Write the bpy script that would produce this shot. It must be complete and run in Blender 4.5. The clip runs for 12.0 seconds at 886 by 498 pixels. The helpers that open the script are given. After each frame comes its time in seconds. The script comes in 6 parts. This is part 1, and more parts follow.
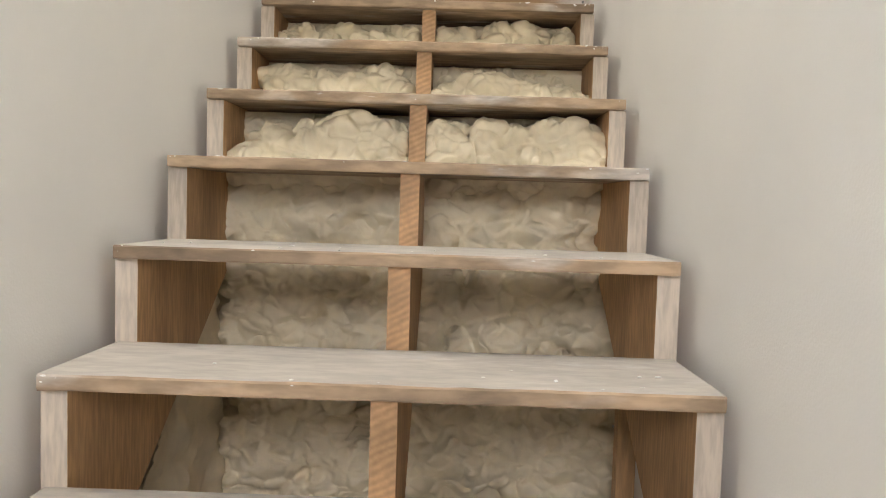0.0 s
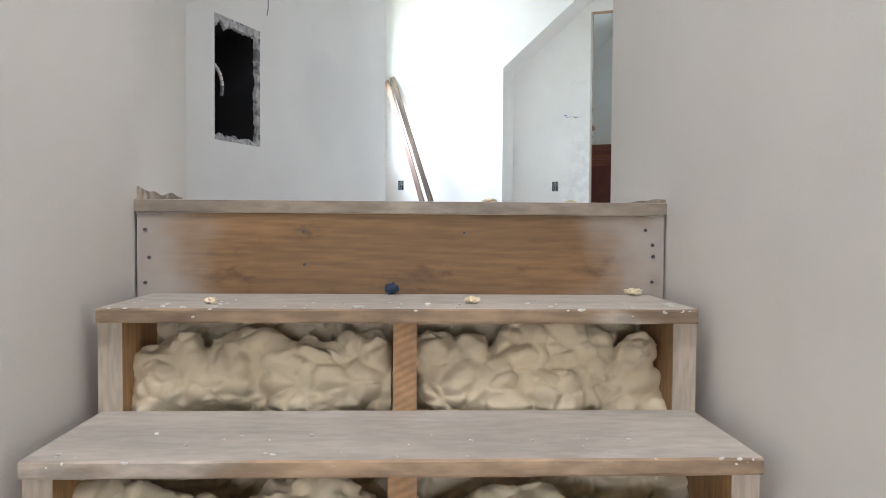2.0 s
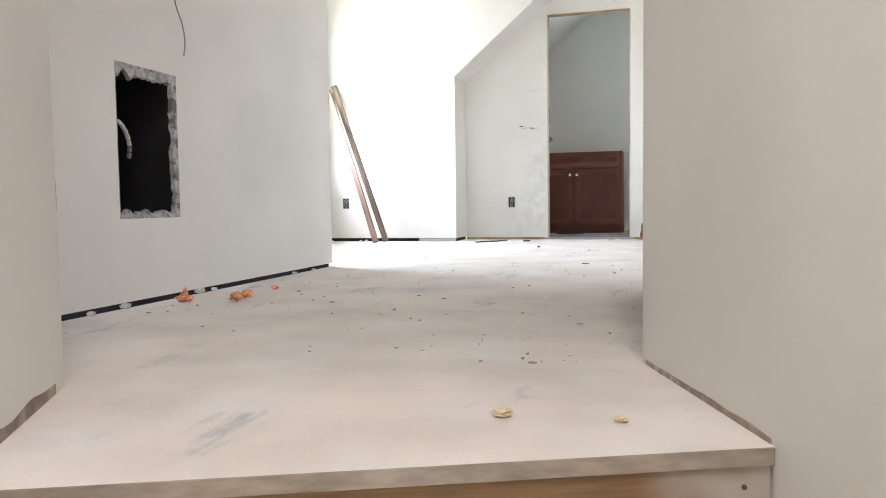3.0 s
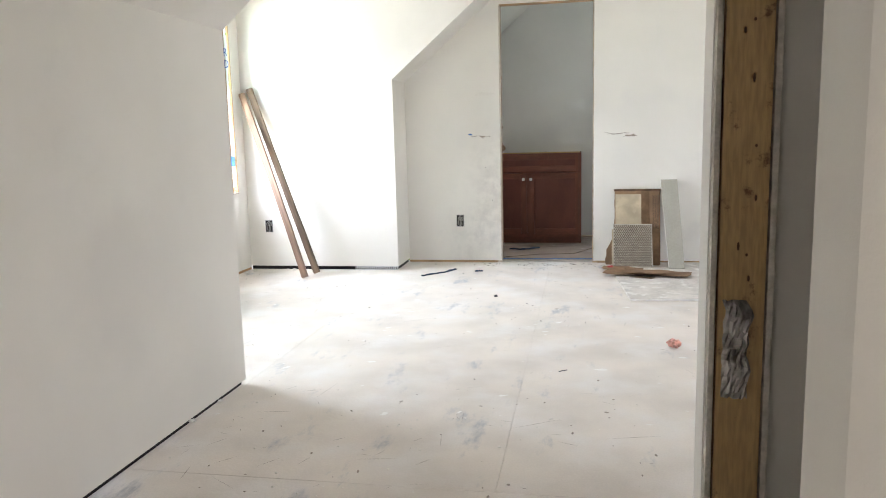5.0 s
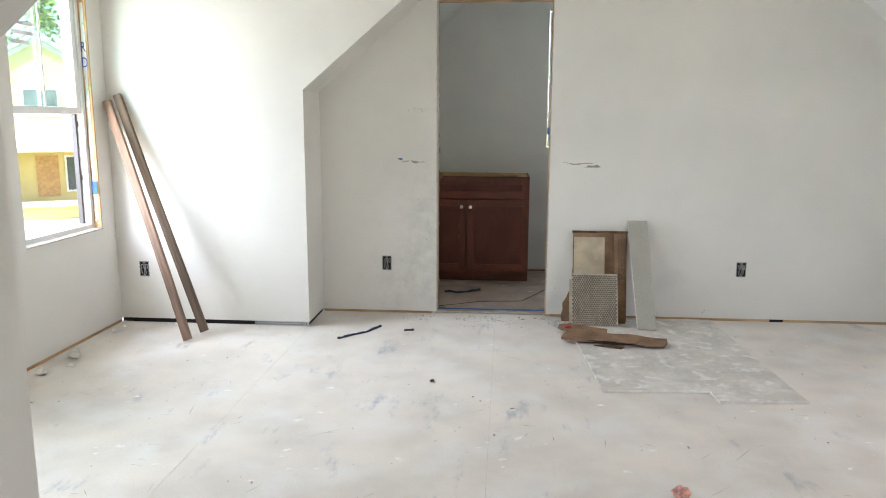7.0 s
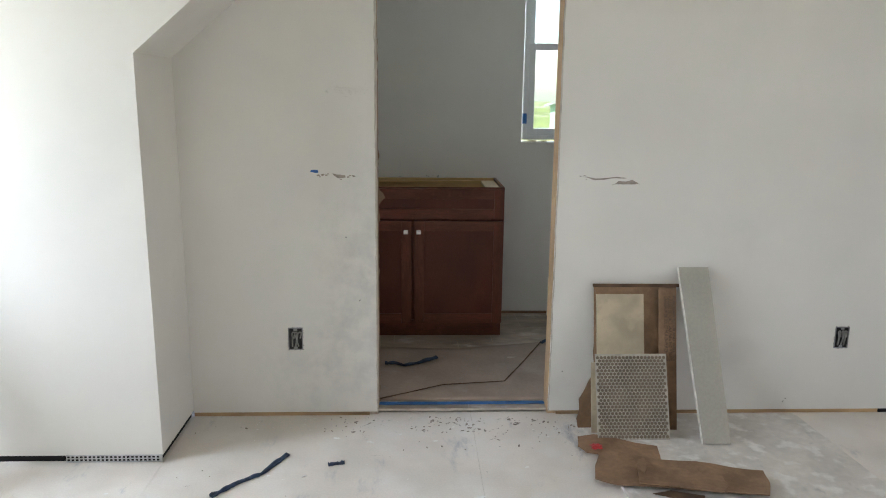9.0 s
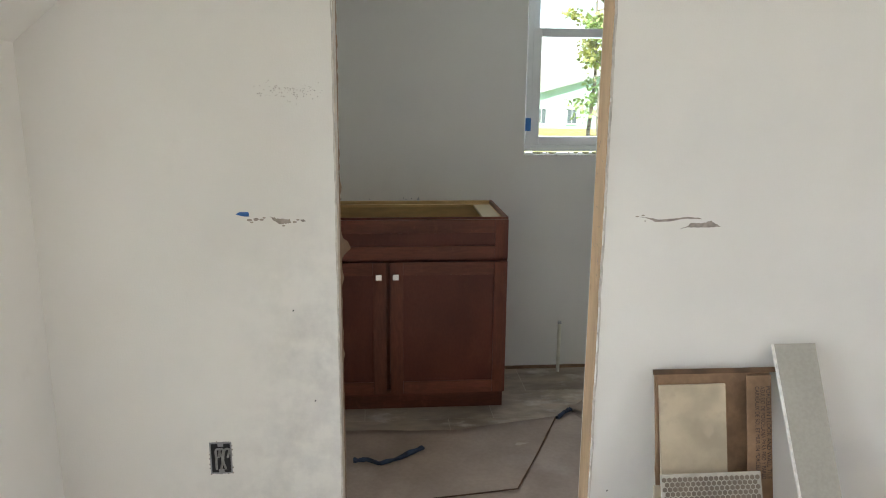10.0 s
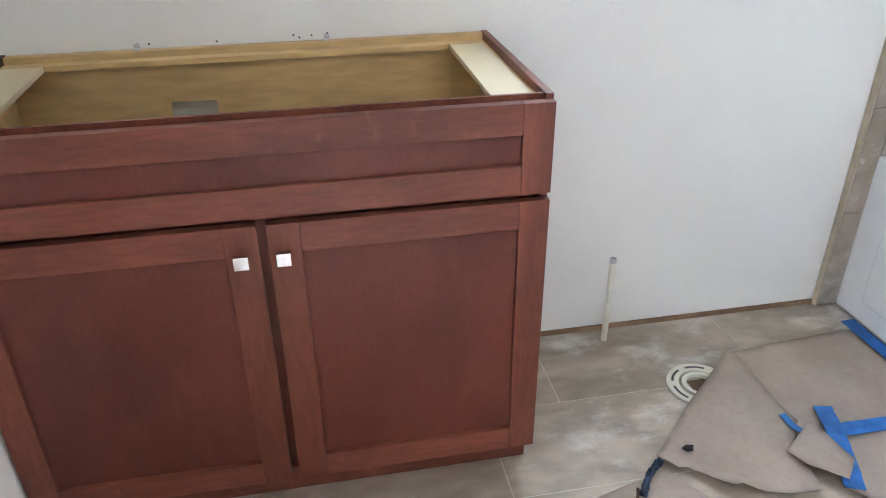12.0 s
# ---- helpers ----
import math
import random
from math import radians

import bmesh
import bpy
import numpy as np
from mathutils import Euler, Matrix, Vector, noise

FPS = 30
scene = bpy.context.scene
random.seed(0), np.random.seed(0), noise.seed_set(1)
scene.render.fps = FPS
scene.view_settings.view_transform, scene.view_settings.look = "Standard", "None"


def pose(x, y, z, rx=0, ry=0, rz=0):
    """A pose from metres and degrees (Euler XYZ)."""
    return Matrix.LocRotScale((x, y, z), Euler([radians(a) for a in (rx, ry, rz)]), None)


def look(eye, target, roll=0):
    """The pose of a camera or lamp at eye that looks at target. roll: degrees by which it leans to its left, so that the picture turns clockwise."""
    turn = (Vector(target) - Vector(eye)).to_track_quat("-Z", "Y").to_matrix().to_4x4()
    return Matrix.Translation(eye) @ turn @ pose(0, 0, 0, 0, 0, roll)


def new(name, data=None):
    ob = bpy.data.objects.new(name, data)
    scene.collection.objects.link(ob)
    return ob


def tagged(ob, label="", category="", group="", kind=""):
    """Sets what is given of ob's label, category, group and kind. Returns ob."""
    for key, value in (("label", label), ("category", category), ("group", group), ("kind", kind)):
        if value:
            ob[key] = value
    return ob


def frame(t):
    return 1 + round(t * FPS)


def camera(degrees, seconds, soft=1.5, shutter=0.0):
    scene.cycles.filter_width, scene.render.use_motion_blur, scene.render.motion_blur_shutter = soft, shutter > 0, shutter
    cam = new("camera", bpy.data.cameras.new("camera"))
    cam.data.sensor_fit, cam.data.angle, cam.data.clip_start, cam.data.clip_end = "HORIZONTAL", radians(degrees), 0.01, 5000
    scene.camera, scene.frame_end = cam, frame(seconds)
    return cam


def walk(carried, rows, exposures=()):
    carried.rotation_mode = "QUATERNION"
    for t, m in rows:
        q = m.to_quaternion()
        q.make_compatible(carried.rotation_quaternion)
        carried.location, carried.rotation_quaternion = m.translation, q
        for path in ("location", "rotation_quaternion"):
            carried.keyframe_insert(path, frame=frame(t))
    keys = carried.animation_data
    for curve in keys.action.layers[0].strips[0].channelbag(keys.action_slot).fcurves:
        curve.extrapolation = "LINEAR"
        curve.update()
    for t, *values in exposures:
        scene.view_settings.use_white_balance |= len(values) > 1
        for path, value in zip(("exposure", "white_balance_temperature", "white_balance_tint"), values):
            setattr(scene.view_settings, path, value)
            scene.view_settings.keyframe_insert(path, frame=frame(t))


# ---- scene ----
cam = camera(62.0, 12.0, soft=1.0)

EXPOSURES = [(0, 2.46, 6400, 12), (1, 2.42, 6200, 13), (2, 2.2, 5850, 15), (2.5, 2.18, 5750, 17), (3, 2.32, 6350, 18), (5, 2.1, 6600, 17), (7, 1.65, 6600, 16),
             (9, 1.42, 6600, 16), (10, 1.75, 6750, 17), (10.7, 1.95, 6450, 17), (11.2, 2.15, 6400, 18), (11.5, 2.55, 6350, 19), (12, 3.5, 6150, 22)]

PATH = [
    (0, (1.625, -8.358, -0.799), (0.842, -6.522, -0.915), 1.7),
    (0.5, (1.55, -8.124, -0.622), (0.791, -6.275, -0.71), 1.7),
    (1, (1.409, -7.874, -0.402), (0.636, -6.031, -0.49), 1.0),
    (1.5, (1.319, -7.65, -0.195), (0.582, -5.792, -0.268), 0.7),
    (2, (1.162, -7.441, -0.047), (0.477, -5.563, -0.112), 0.4),
    (2.5, (1.054, -7.203, 0.15), (0.451, -5.299, 0.063), -0.1),
    (3, (0.907, -6.957, 0.337), (0.371, -5.033, 0.217), -0.8),
    (3.2, (0.885, -6.861, 0.4), (0.38, -4.931, 0.268), -1.1),
    (4.8, (0.676, -6.127, 1.0), (0.284, -4.188, 0.704), -1.6),
    (5, (0.656, -6.065, 1.045), (0.286, -4.123, 0.746), -1.5),
    (5.5, (0.643, -5.82, 1.2), (0.322, -3.873, 0.869), -1.0),
    (6, (0.567, -5.554, 1.291), (0.305, -3.603, 0.937), -0.3),
    (6.5, (0.522, -5.306, 1.364), (0.317, -3.35, 1.003), 0.1),
    (7, (0.456, -4.927, 1.326), (0.291, -2.964, 0.979), 0.2),
    (7.2, (0.405, -4.76, 1.313), (0.263, -2.796, 0.962), 0.3),
    (9, (0.158, -2.999, 1.382), (0.235, -1.045, 0.965), 0.6),
    (9.5, (0.132, -2.491, 1.398), (0.26, -0.54, 0.977), 0.6),
    (10, (0.117, -1.99, 1.402), (0.287, -0.045, 0.971), 0.5),
    (10.5, (0.142, -1.476, 1.392), (0.359, 0.453, 0.913), 0.6),
    (11, (0.158, -0.988, 1.335), (0.405, 0.91, 0.757), 0.2),
    (11.5, (0.194, -0.547, 1.311), (0.505, 1.285, 0.571), 0.4),
    (12, (0.244, -0.148, 1.249), (0.567, 1.567, 0.272), -0.5),
]
walk(cam, [(t, look(eye, target, roll)) for t, eye, target, roll in PATH], EXPOSURES)

# ---- light ----
world = bpy.data.worlds.new("world")
scene.world = world
world.use_nodes = True
wn = world.node_tree
sky = wn.nodes.new("ShaderNodeTexSky")
sky.sky_type = "NISHITA"
sky.sun_disc = False
sky.sun_elevation = radians(55)
sky.sun_rotation = radians(184)
wn.nodes["Background"].inputs["Strength"].default_value = 0.15
wn.links.new(sky.outputs["Color"], wn.nodes["Background"].inputs["Color"])

sun = new("sun", bpy.data.lights.new("sun", "SUN"))
sun.data.energy, sun.data.angle, sun.data.color = 5.0, radians(0.5), (1, 0.95, 0.88)
sun.matrix_world = look((0, 0, 0), (-0.04, 0.55, -0.84))


def area_lamp(name, eye, target, w, h, watts, color):
    lamp = new(name, bpy.data.lights.new(name, "AREA"))
    lamp.data.shape, lamp.data.size, lamp.data.size_y = "RECTANGLE", w, h
    lamp.data.energy, lamp.data.color = watts, color
    lamp.matrix_world = look(eye, target)
    return lamp


area_lamp("dormer_daylight", (-3.5, -1.9, 2.0), (-0.5, -1.75, 0.9), 3.6, 2.8, 222, (0.80, 0.90, 1.0))
area_lamp("dormer_ground_light", (-3.2, -1.9, -0.3), (-1.2, -1.5, 2.1), 2.8, 1.4, 52, (1.0, 0.86, 0.68))
area_lamp("bath_daylight", (1.145, 2.0, 1.75), (1.145, 0, 1.1), 1.1, 1.4, 12.5, (0.78, 0.88, 1.0))
# Lamp added to lift the room's right side; no window known there.
area_lamp("east_fill_lamp", (3.60, -2.2, 1.6), (0, -2.2, 0.7), 1.1, 1.6, 8, (1.0, 0.97, 0.92))
# Unseen lamp added at the stair's foot to brighten treads and walls.
area_lamp("foot_fill_lamp", (1.99, -9.95, 0.95), (0.55, -6.4, 0.0), 1.0, 2.5, 38, (1.0, 0.965, 0.94))
# Added fill lamp above the stair; no such source is known.
area_lamp("stair_fill_lamp", (1.12, -7.48, 2.76), (0.35, -7.35, 0.4), 1.0, 0.5, 10.5, (1.0, 0.975, 0.95))

# ---- materials ----


def material(name, color, rough=0.6, metal=0.0, vary=0.06, scale=6.0, grain=0.0, grain_scale=60.0, bump=0.0, bump_scale=80.0,
             second=None, second_at=(0.55, 0.65), second_scale=3.0, stretch=(1, 1, 1), random_tone=0.0, coat=0.0, detail=6.0,
             third=None, third_at=(0.6, 0.75), third_scale=3.0, third_stretch=(1, 1, 1)):
    m = bpy.data.materials.new(name)
    m.use_nodes = True
    nt = m.node_tree
    b = nt.nodes["Principled BSDF"]
    b.inputs["Roughness"].default_value, b.inputs["Metallic"].default_value = rough, metal
    b.inputs["Coat Weight"].default_value = coat
    co = nt.nodes.new("ShaderNodeTexCoord")
    mp = nt.nodes.new("ShaderNodeMapping")
    mp.inputs["Scale"].default_value = stretch
    nt.links.new(co.outputs["Object"], mp.inputs["Vector"])

    def noise_tex(sc, det=detail):
        n = nt.nodes.new("ShaderNodeTexNoise")
        n.inputs["Scale"].default_value, n.inputs["Detail"].default_value = sc, det
        nt.links.new(mp.outputs["Vector"], n.inputs["Vector"])
        return n.outputs["Fac"]

    def mixed(kind, fac, a, c):
        x = nt.nodes.new("ShaderNodeMix")
        x.data_type, x.blend_type = "RGBA", kind
        for sock, v in ((x.inputs[0], fac), (x.inputs[6], a), (x.inputs[7], c)):
            if isinstance(v, (int, float)):
                sock.default_value = v
            elif isinstance(v, tuple):
                sock.default_value = (*v, 1)
            else:
                nt.links.new(v, sock)
        return x.outputs[2]

    def ramp(fac, lo, hi, a=0.0, c=1.0):
        r = nt.nodes.new("ShaderNodeMapRange")
        r.interpolation_type = "SMOOTHSTEP"
        for i, v in enumerate((lo, hi, a, c)):
            r.inputs[i + 1].default_value = v
        nt.links.new(fac, r.inputs[0])
        return r.outputs[0]

    dark = tuple(c * (1 - 2.2 * vary) for c in color)
    light = tuple(min(1, c * (1 + 1.2 * vary)) for c in color)
    col = mixed("MIX", ramp(noise_tex(scale), 0.3, 0.7), dark, light)
    if second:
        col = mixed("MIX", ramp(noise_tex(second_scale), *second_at), col, second)
    if third:
        mp2 = nt.nodes.new("ShaderNodeMapping")
        mp2.inputs["Scale"].default_value = third_stretch
        mp2.inputs["Location"].default_value = (3.7, 1.9, 0)
        nt.links.new(co.outputs["Object"], mp2.inputs["Vector"])
        n3 = nt.nodes.new("ShaderNodeTexNoise")
        n3.inputs["Scale"].default_value, n3.inputs["Detail"].default_value, n3.inputs["Roughness"].default_value = third_scale, 9, 0.68
        nt.links.new(mp2.outputs["Vector"], n3.inputs["Vector"])
        col = mixed("MIX", ramp(n3.outputs["Fac"], *third_at), col, third)
    if grain:
        g = ramp(noise_tex(grain_scale, 3), 0.3, 0.7, 1 - grain, 1 + grain * 0.4)
        col = mixed("MULTIPLY", 1.0, col, g)
    if random_tone:
        info = nt.nodes.new("ShaderNodeObjectInfo")
        col = mixed("MULTIPLY", 1.0, col, ramp(info.outputs["Random"], 0, 1, 1 - random_tone, 1 + random_tone))
    nt.links.new(col, b.inputs["Base Color"])
    if bump:
        bp = nt.nodes.new("ShaderNodeBump")
        bp.inputs["Strength"].default_value, bp.inputs["Distance"].default_value = bump, 0.004
        nt.links.new(noise_tex(bump_scale, 4), bp.inputs["Height"])
        nt.links.new(bp.outputs["Normal"], b.inputs["Normal"])
    return m


M_WALL = material("drywall_paint", (0.775, 0.757, 0.71), 0.75, vary=0.025, scale=1.3, bump=0.12, bump_scale=220,
                  second=(0.73, 0.71, 0.67), second_at=(0.55, 0.8), second_scale=2.1,
                  third=(0.67, 0.65, 0.615), third_at=(0.62, 0.95), third_scale=3.3)
M_EDGE = material("drywall_edge", (0.58, 0.54, 0.48), 0.9, vary=0.10, scale=22, grain=0.12, grain_scale=90, bump=0.5, bump_scale=90)
M_CEIL = material("ceiling_paint", (0.78, 0.76, 0.72), 0.8, vary=0.02, scale=1.5, bump=0.1, bump_scale=200)
M_FLOOR = material("subfloor", (0.715, 0.66, 0.60), 0.8, vary=0.05, scale=3.0, grain=0.04, grain_scale=150, bump=0.25, bump_scale=60,
                   second=(0.76, 0.74, 0.715), second_at=(0.42, 0.80), second_scale=3.5, third=(0.43, 0.44, 0.465), third_at=(0.565, 0.72), third_scale=2.6, third_stretch=(2.2, 0.8, 1))
M_SPLASH = material("white_plaster_splash", (0.82, 0.81, 0.78), 0.85, vary=0.05, scale=30, bump=0.4, bump_scale=80)
M_PINE = material("pine", (0.55, 0.33, 0.155), 0.6, vary=0.14, scale=5, stretch=(1, 1, 0.12), grain=0.22, grain_scale=120, bump=0.15, bump_scale=60)
M_PINE_X = material("pine_lying", (0.50, 0.33, 0.17), 0.6, vary=0.16, scale=6, stretch=(0.12, 1, 1), grain=0.3, grain_scale=45, bump=0.2, bump_scale=60)
M_TREAD = material("dusty_tread", (0.50, 0.455, 0.39), 0.8, vary=0.07, scale=7, stretch=(0.35, 1, 1), grain=0.12, grain_scale=60, bump=0.3, bump_scale=60,
                   second=(0.47, 0.385, 0.30), second_at=(0.60, 0.74), second_scale=6, third=(0.57, 0.54, 0.495), third_at=(0.55, 0.72), third_scale=5, third_stretch=(0.6, 1.5, 1))
M_FOAM = material("spray_foam", (0.775, 0.67, 0.475), 0.6, vary=0.06, scale=7, grain=0.04, grain_scale=30, bump=0.12, bump_scale=45, second=(0.74, 0.62, 0.42), second_at=(0.55, 0.8), second_scale=5)
# Flat black that puts the shade of holes, slots and gaps into colour.
M_BLACK = material("recess_shade_black", (0.012, 0.012, 0.013), 0.9, vary=0.2)
M_VANITY = material("cherry_stain", (0.178, 0.054, 0.030), 0.4, vary=0.18, scale=5, stretch=(1.6, 1, 0.3), grain=0.18, grain_scale=90, bump=0.06, bump_scale=90,
                    second=(0.131, 0.035, 0.020), second_at=(0.5, 0.75), second_scale=9, third=(0.209, 0.068, 0.040), third_at=(0.56, 0.76), third_scale=5, third_stretch=(4, 1, 1.2))
M_PANEL = material("cherry_stain_panel", (0.137, 0.037, 0.022), 0.4, vary=0.14, scale=4, stretch=(1, 1, 0.45), grain=0.10, grain_scale=120, bump=0.05, bump_scale=90,
                   second=(0.106, 0.027, 0.016), second_at=(0.5, 0.8), second_scale=4, third=(0.165, 0.049, 0.029), third_at=(0.52, 0.78), third_scale=4, third_stretch=(1.6, 1, 0.8))
M_VANITY_X = material("cherry_stain_rail", (0.196, 0.061, 0.036), 0.4, vary=0.18, scale=5, stretch=(0.3, 1, 1.6), grain=0.18, grain_scale=90, bump=0.06, bump_scale=90,
                      second=(0.148, 0.043, 0.024), second_at=(0.5, 0.75), second_scale=9, third=(0.217, 0.074, 0.045), third_at=(0.54, 0.74), third_scale=9, third_stretch=(3.5, 1, 1.2))
for wood in (M_VANITY, M_PANEL, M_VANITY_X):
    wood.node_tree.nodes["Principled BSDF"].inputs["Specular IOR Level"].default_value = 0.35
M_PLY = material("birch_ply", (0.70, 0.47, 0.21), 0.55, vary=0.1, scale=5, stretch=(0.2, 1, 1), grain=0.15, grain_scale=50)
M_WHITE = material("white_vinyl", (0.80, 0.80, 0.79), 0.35, vary=0.02)
M_TILEFLOOR = material("stone_tile", (0.42, 0.345, 0.268), 0.4, vary=0.14, scale=3.2, stretch=(1, 2.2, 1), grain=0.14, grain_scale=14,
                       second=(0.29, 0.24, 0.19), second_at=(0.54, 0.72), second_scale=6.0, bump=0.06, bump_scale=30, random_tone=0.08,
                       third=(0.62, 0.585, 0.54), third_at=(0.50, 0.68), third_scale=4.5, third_stretch=(1, 1.6, 1))
M_GROUND = material("grass", (0.22, 0.25, 0.07), 0.9, vary=0.3, scale=0.3, second=(0.3, 0.27, 0.2), second_at=(0.5, 0.6), second_scale=0.06)

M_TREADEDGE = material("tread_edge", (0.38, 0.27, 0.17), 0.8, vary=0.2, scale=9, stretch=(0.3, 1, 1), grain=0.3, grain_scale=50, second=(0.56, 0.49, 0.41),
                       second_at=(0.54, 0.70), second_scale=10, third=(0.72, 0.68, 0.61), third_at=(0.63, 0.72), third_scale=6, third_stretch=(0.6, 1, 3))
M_ENDGRAIN = material("pine_end_grain", (0.47, 0.28, 0.14), 0.7, vary=0.12, scale=9, grain=0.12, grain_scale=90)


def grow_rings(m, along, scale, depth, twist=2.0):
    """Darker growth rings across a sawn face."""
    nt = m.node_tree
    b = nt.nodes["Principled BSDF"]
    src = b.inputs["Base Color"].links[0].from_socket
    co = nt.nodes.new("ShaderNodeTexCoord")
    mp = nt.nodes.new("ShaderNodeMapping")
    mp.inputs["Scale"].default_value = along
    wv = nt.nodes.new("ShaderNodeTexWave")
    wv.wave_type, wv.bands_direction, wv.wave_profile = "BANDS", "DIAGONAL", "SIN"
    for k, v in (("Scale", scale), ("Distortion", twist), ("Detail", 2.0), ("Detail Scale", 0.6)):
        wv.inputs[k].default_value = v
    mr = nt.nodes.new("ShaderNodeMapRange")
    mr.inputs[3].default_value, mr.inputs[4].default_value = 1 - depth, 1.08
    mx = nt.nodes.new("ShaderNodeMix")
    mx.data_type, mx.blend_type = "RGBA", "MULTIPLY"
    mx.inputs[0].default_value = 1.0
    nt.links.new(co.outputs["Object"], mp.inputs["Vector"])
    nt.links.new(mp.outputs["Vector"], wv.inputs["Vector"])
    nt.links.new(wv.outputs["Fac"], mr.inputs[0])
    nt.links.new(src, mx.inputs[6])
    nt.links.new(mr.outputs[0], mx.inputs[7])
    nt.links.new(mx.outputs[2], b.inputs["Base Color"])


M_STUD = material("pale_stud", (0.60, 0.42, 0.25), 0.65, vary=0.10, scale=5, stretch=(1, 1, 0.15), grain=0.10, grain_scale=60, third=(0.36, 0.22, 0.12), third_at=(0.62, 0.75), third_scale=6, third_stretch=(3, 3, 1))
M_DUSTPINE = material("dusty_pine", (0.60, 0.51, 0.41), 0.7, vary=0.10, scale=5, stretch=(1, 1, 0.15), grain=0.18, grain_scale=120)
M_RISER = material("stained_riser", (0.265, 0.15, 0.062), 0.55, vary=0.10, scale=4, stretch=(0.2, 1, 2.2), grain=0.16, grain_scale=70, second=(0.37, 0.295, 0.205),
                   second_at=(0.56, 0.78), second_scale=2.2, third=(0.12, 0.06, 0.028), third_at=(0.54, 0.70), third_scale=5, third_stretch=(1, 1, 2.2))
grow_rings(M_ENDGRAIN, (-0.5, 0.0, 1.0), 46, 0.16, 3.5)
grow_rings(M_RISER, (0.05, 0.0, 1.0), 34, 0.06, 7.0)


def dusty_ends(m, a0, a1, width, dust):
    """Grey building dust over both ends of a board that lies along x, with a cloudy edge."""
    nt = m.node_tree
    b = nt.nodes["Principled BSDF"]
    src = b.inputs["Base Color"].links[0].from_socket
    co, sp, nz = (nt.nodes.new(k) for k in ("ShaderNodeTexCoord", "ShaderNodeSeparateXYZ", "ShaderNodeTexNoise"))
    nz.inputs["Scale"].default_value = 9
    nt.links.new(co.outputs["Object"], sp.inputs[0])
    nt.links.new(co.outputs["Object"], nz.inputs["Vector"])
    off, far, wob, fac = (nt.nodes.new("ShaderNodeMath") for _ in range(4))
    off.operation, far.operation, wob.operation = "SUBTRACT", "ABSOLUTE", "MULTIPLY_ADD"
    off.inputs[1].default_value = (a0 + a1) / 2
    wob.inputs[1].default_value = 0.22
    nt.links.new(sp.outputs[0], off.inputs[0])
    nt.links.new(off.outputs[0], far.inputs[0])
    nt.links.new(nz.outputs["Fac"], wob.inputs[0])
    nt.links.new(far.outputs[0], wob.inputs[2])
    mr = nt.nodes.new("ShaderNodeMapRange")
    mr.interpolation_type = "SMOOTHSTEP"
    half = (a1 - a0) / 2
    mr.inputs[1].default_value, mr.inputs[2].default_value, mr.inputs[4].default_value = half + 0.09 - width, half + 0.10, 0.9
    nt.links.new(wob.outputs[0], mr.inputs[0])
    mx = nt.nodes.new("ShaderNodeMix")
    mx.data_type = "RGBA"
    mx.inputs[7].default_value = (*dust, 1)
    nt.links.new(mr.outputs[0], mx.inputs[0])
    nt.links.new(src, mx.inputs[6])
    nt.links.new(mx.outputs[2], b.inputs["Base Color"])


dusty_ends(M_RISER, -2.285, -1.222, 0.17, (0.42, 0.385, 0.345))
M_FOOT = material("raw_board_edge", (0.40, 0.32, 0.245), 0.9, vary=0.2, scale=18, second=(0.56, 0.50, 0.43), second_at=(0.5, 0.7), second_scale=22, bump=0.5, bump_scale=60)
M_FLOOREDGE = material("dusty_sheet_edge", (0.32, 0.265, 0.21), 0.9, vary=0.15, scale=12, stretch=(0.3, 1, 1), grain=0.2, grain_scale=70, second=(0.44, 0.39, 0.33), second_at=(0.5, 0.75), second_scale=9)
M_RIM = material("broken_plaster", (0.44, 0.43, 0.41), 0.9, vary=0.2, scale=25, second=(0.16, 0.155, 0.15), second_at=(0.52, 0.62), second_scale=30, bump=0.8, bump_scale=60)
M_PALEPLY = material("pale_ply", (0.66, 0.55, 0.36), 0.6, vary=0.06, scale=6, stretch=(1, 0.2, 1))
M_GROUTGREY = material("tile_grout", (0.60, 0.55, 0.47), 0.9, vary=0.1, scale=20)
M_KNOTTY = material("knotty_pine", (0.46, 0.31, 0.15), 0.6, vary=0.1, scale=5, stretch=(1, 1, 0.12), grain=0.2, grain_scale=110, third=(0.17, 0.085, 0.035),
                    third_at=(0.58, 0.67), third_scale=11)
M_GREYWOOD = material("weathered_wood", (0.20, 0.135, 0.09), 0.75, vary=0.2, scale=6, stretch=(1, 1, 0.1), grain=0.3, grain_scale=40, bump=0.3, bump_scale=50)
M_PINKWOOD = material("pinkish_wood", (0.35, 0.225, 0.16), 0.75, vary=0.2, scale=6, stretch=(1, 1, 0.1), grain=0.3, grain_scale=40, bump=0.3, bump_scale=50)
M_CARD = material("cardboard", (0.27, 0.165, 0.095), 0.85, vary=0.12, scale=9, grain=0.1, grain_scale=60, bump=0.15, bump_scale=70)
M_CARD_DARK = material("torn_cardboard", (0.13, 0.075, 0.04), 0.9, vary=0.2, scale=15)
M_TILE = material("beige_tile", (0.50, 0.42, 0.30), 0.4, vary=0.12, scale=7, second=(0.44, 0.365, 0.265), second_at=(0.5, 0.68), second_scale=18)
M_HEX = material("hexagon_tile", (0.175, 0.14, 0.105), 0.35, vary=0.12, scale=14)
M_GROUT = material("pale_mesh", (0.47, 0.44, 0.38), 0.8, vary=0.1, scale=30)
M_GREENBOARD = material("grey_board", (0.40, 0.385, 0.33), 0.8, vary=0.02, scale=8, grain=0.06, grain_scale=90)
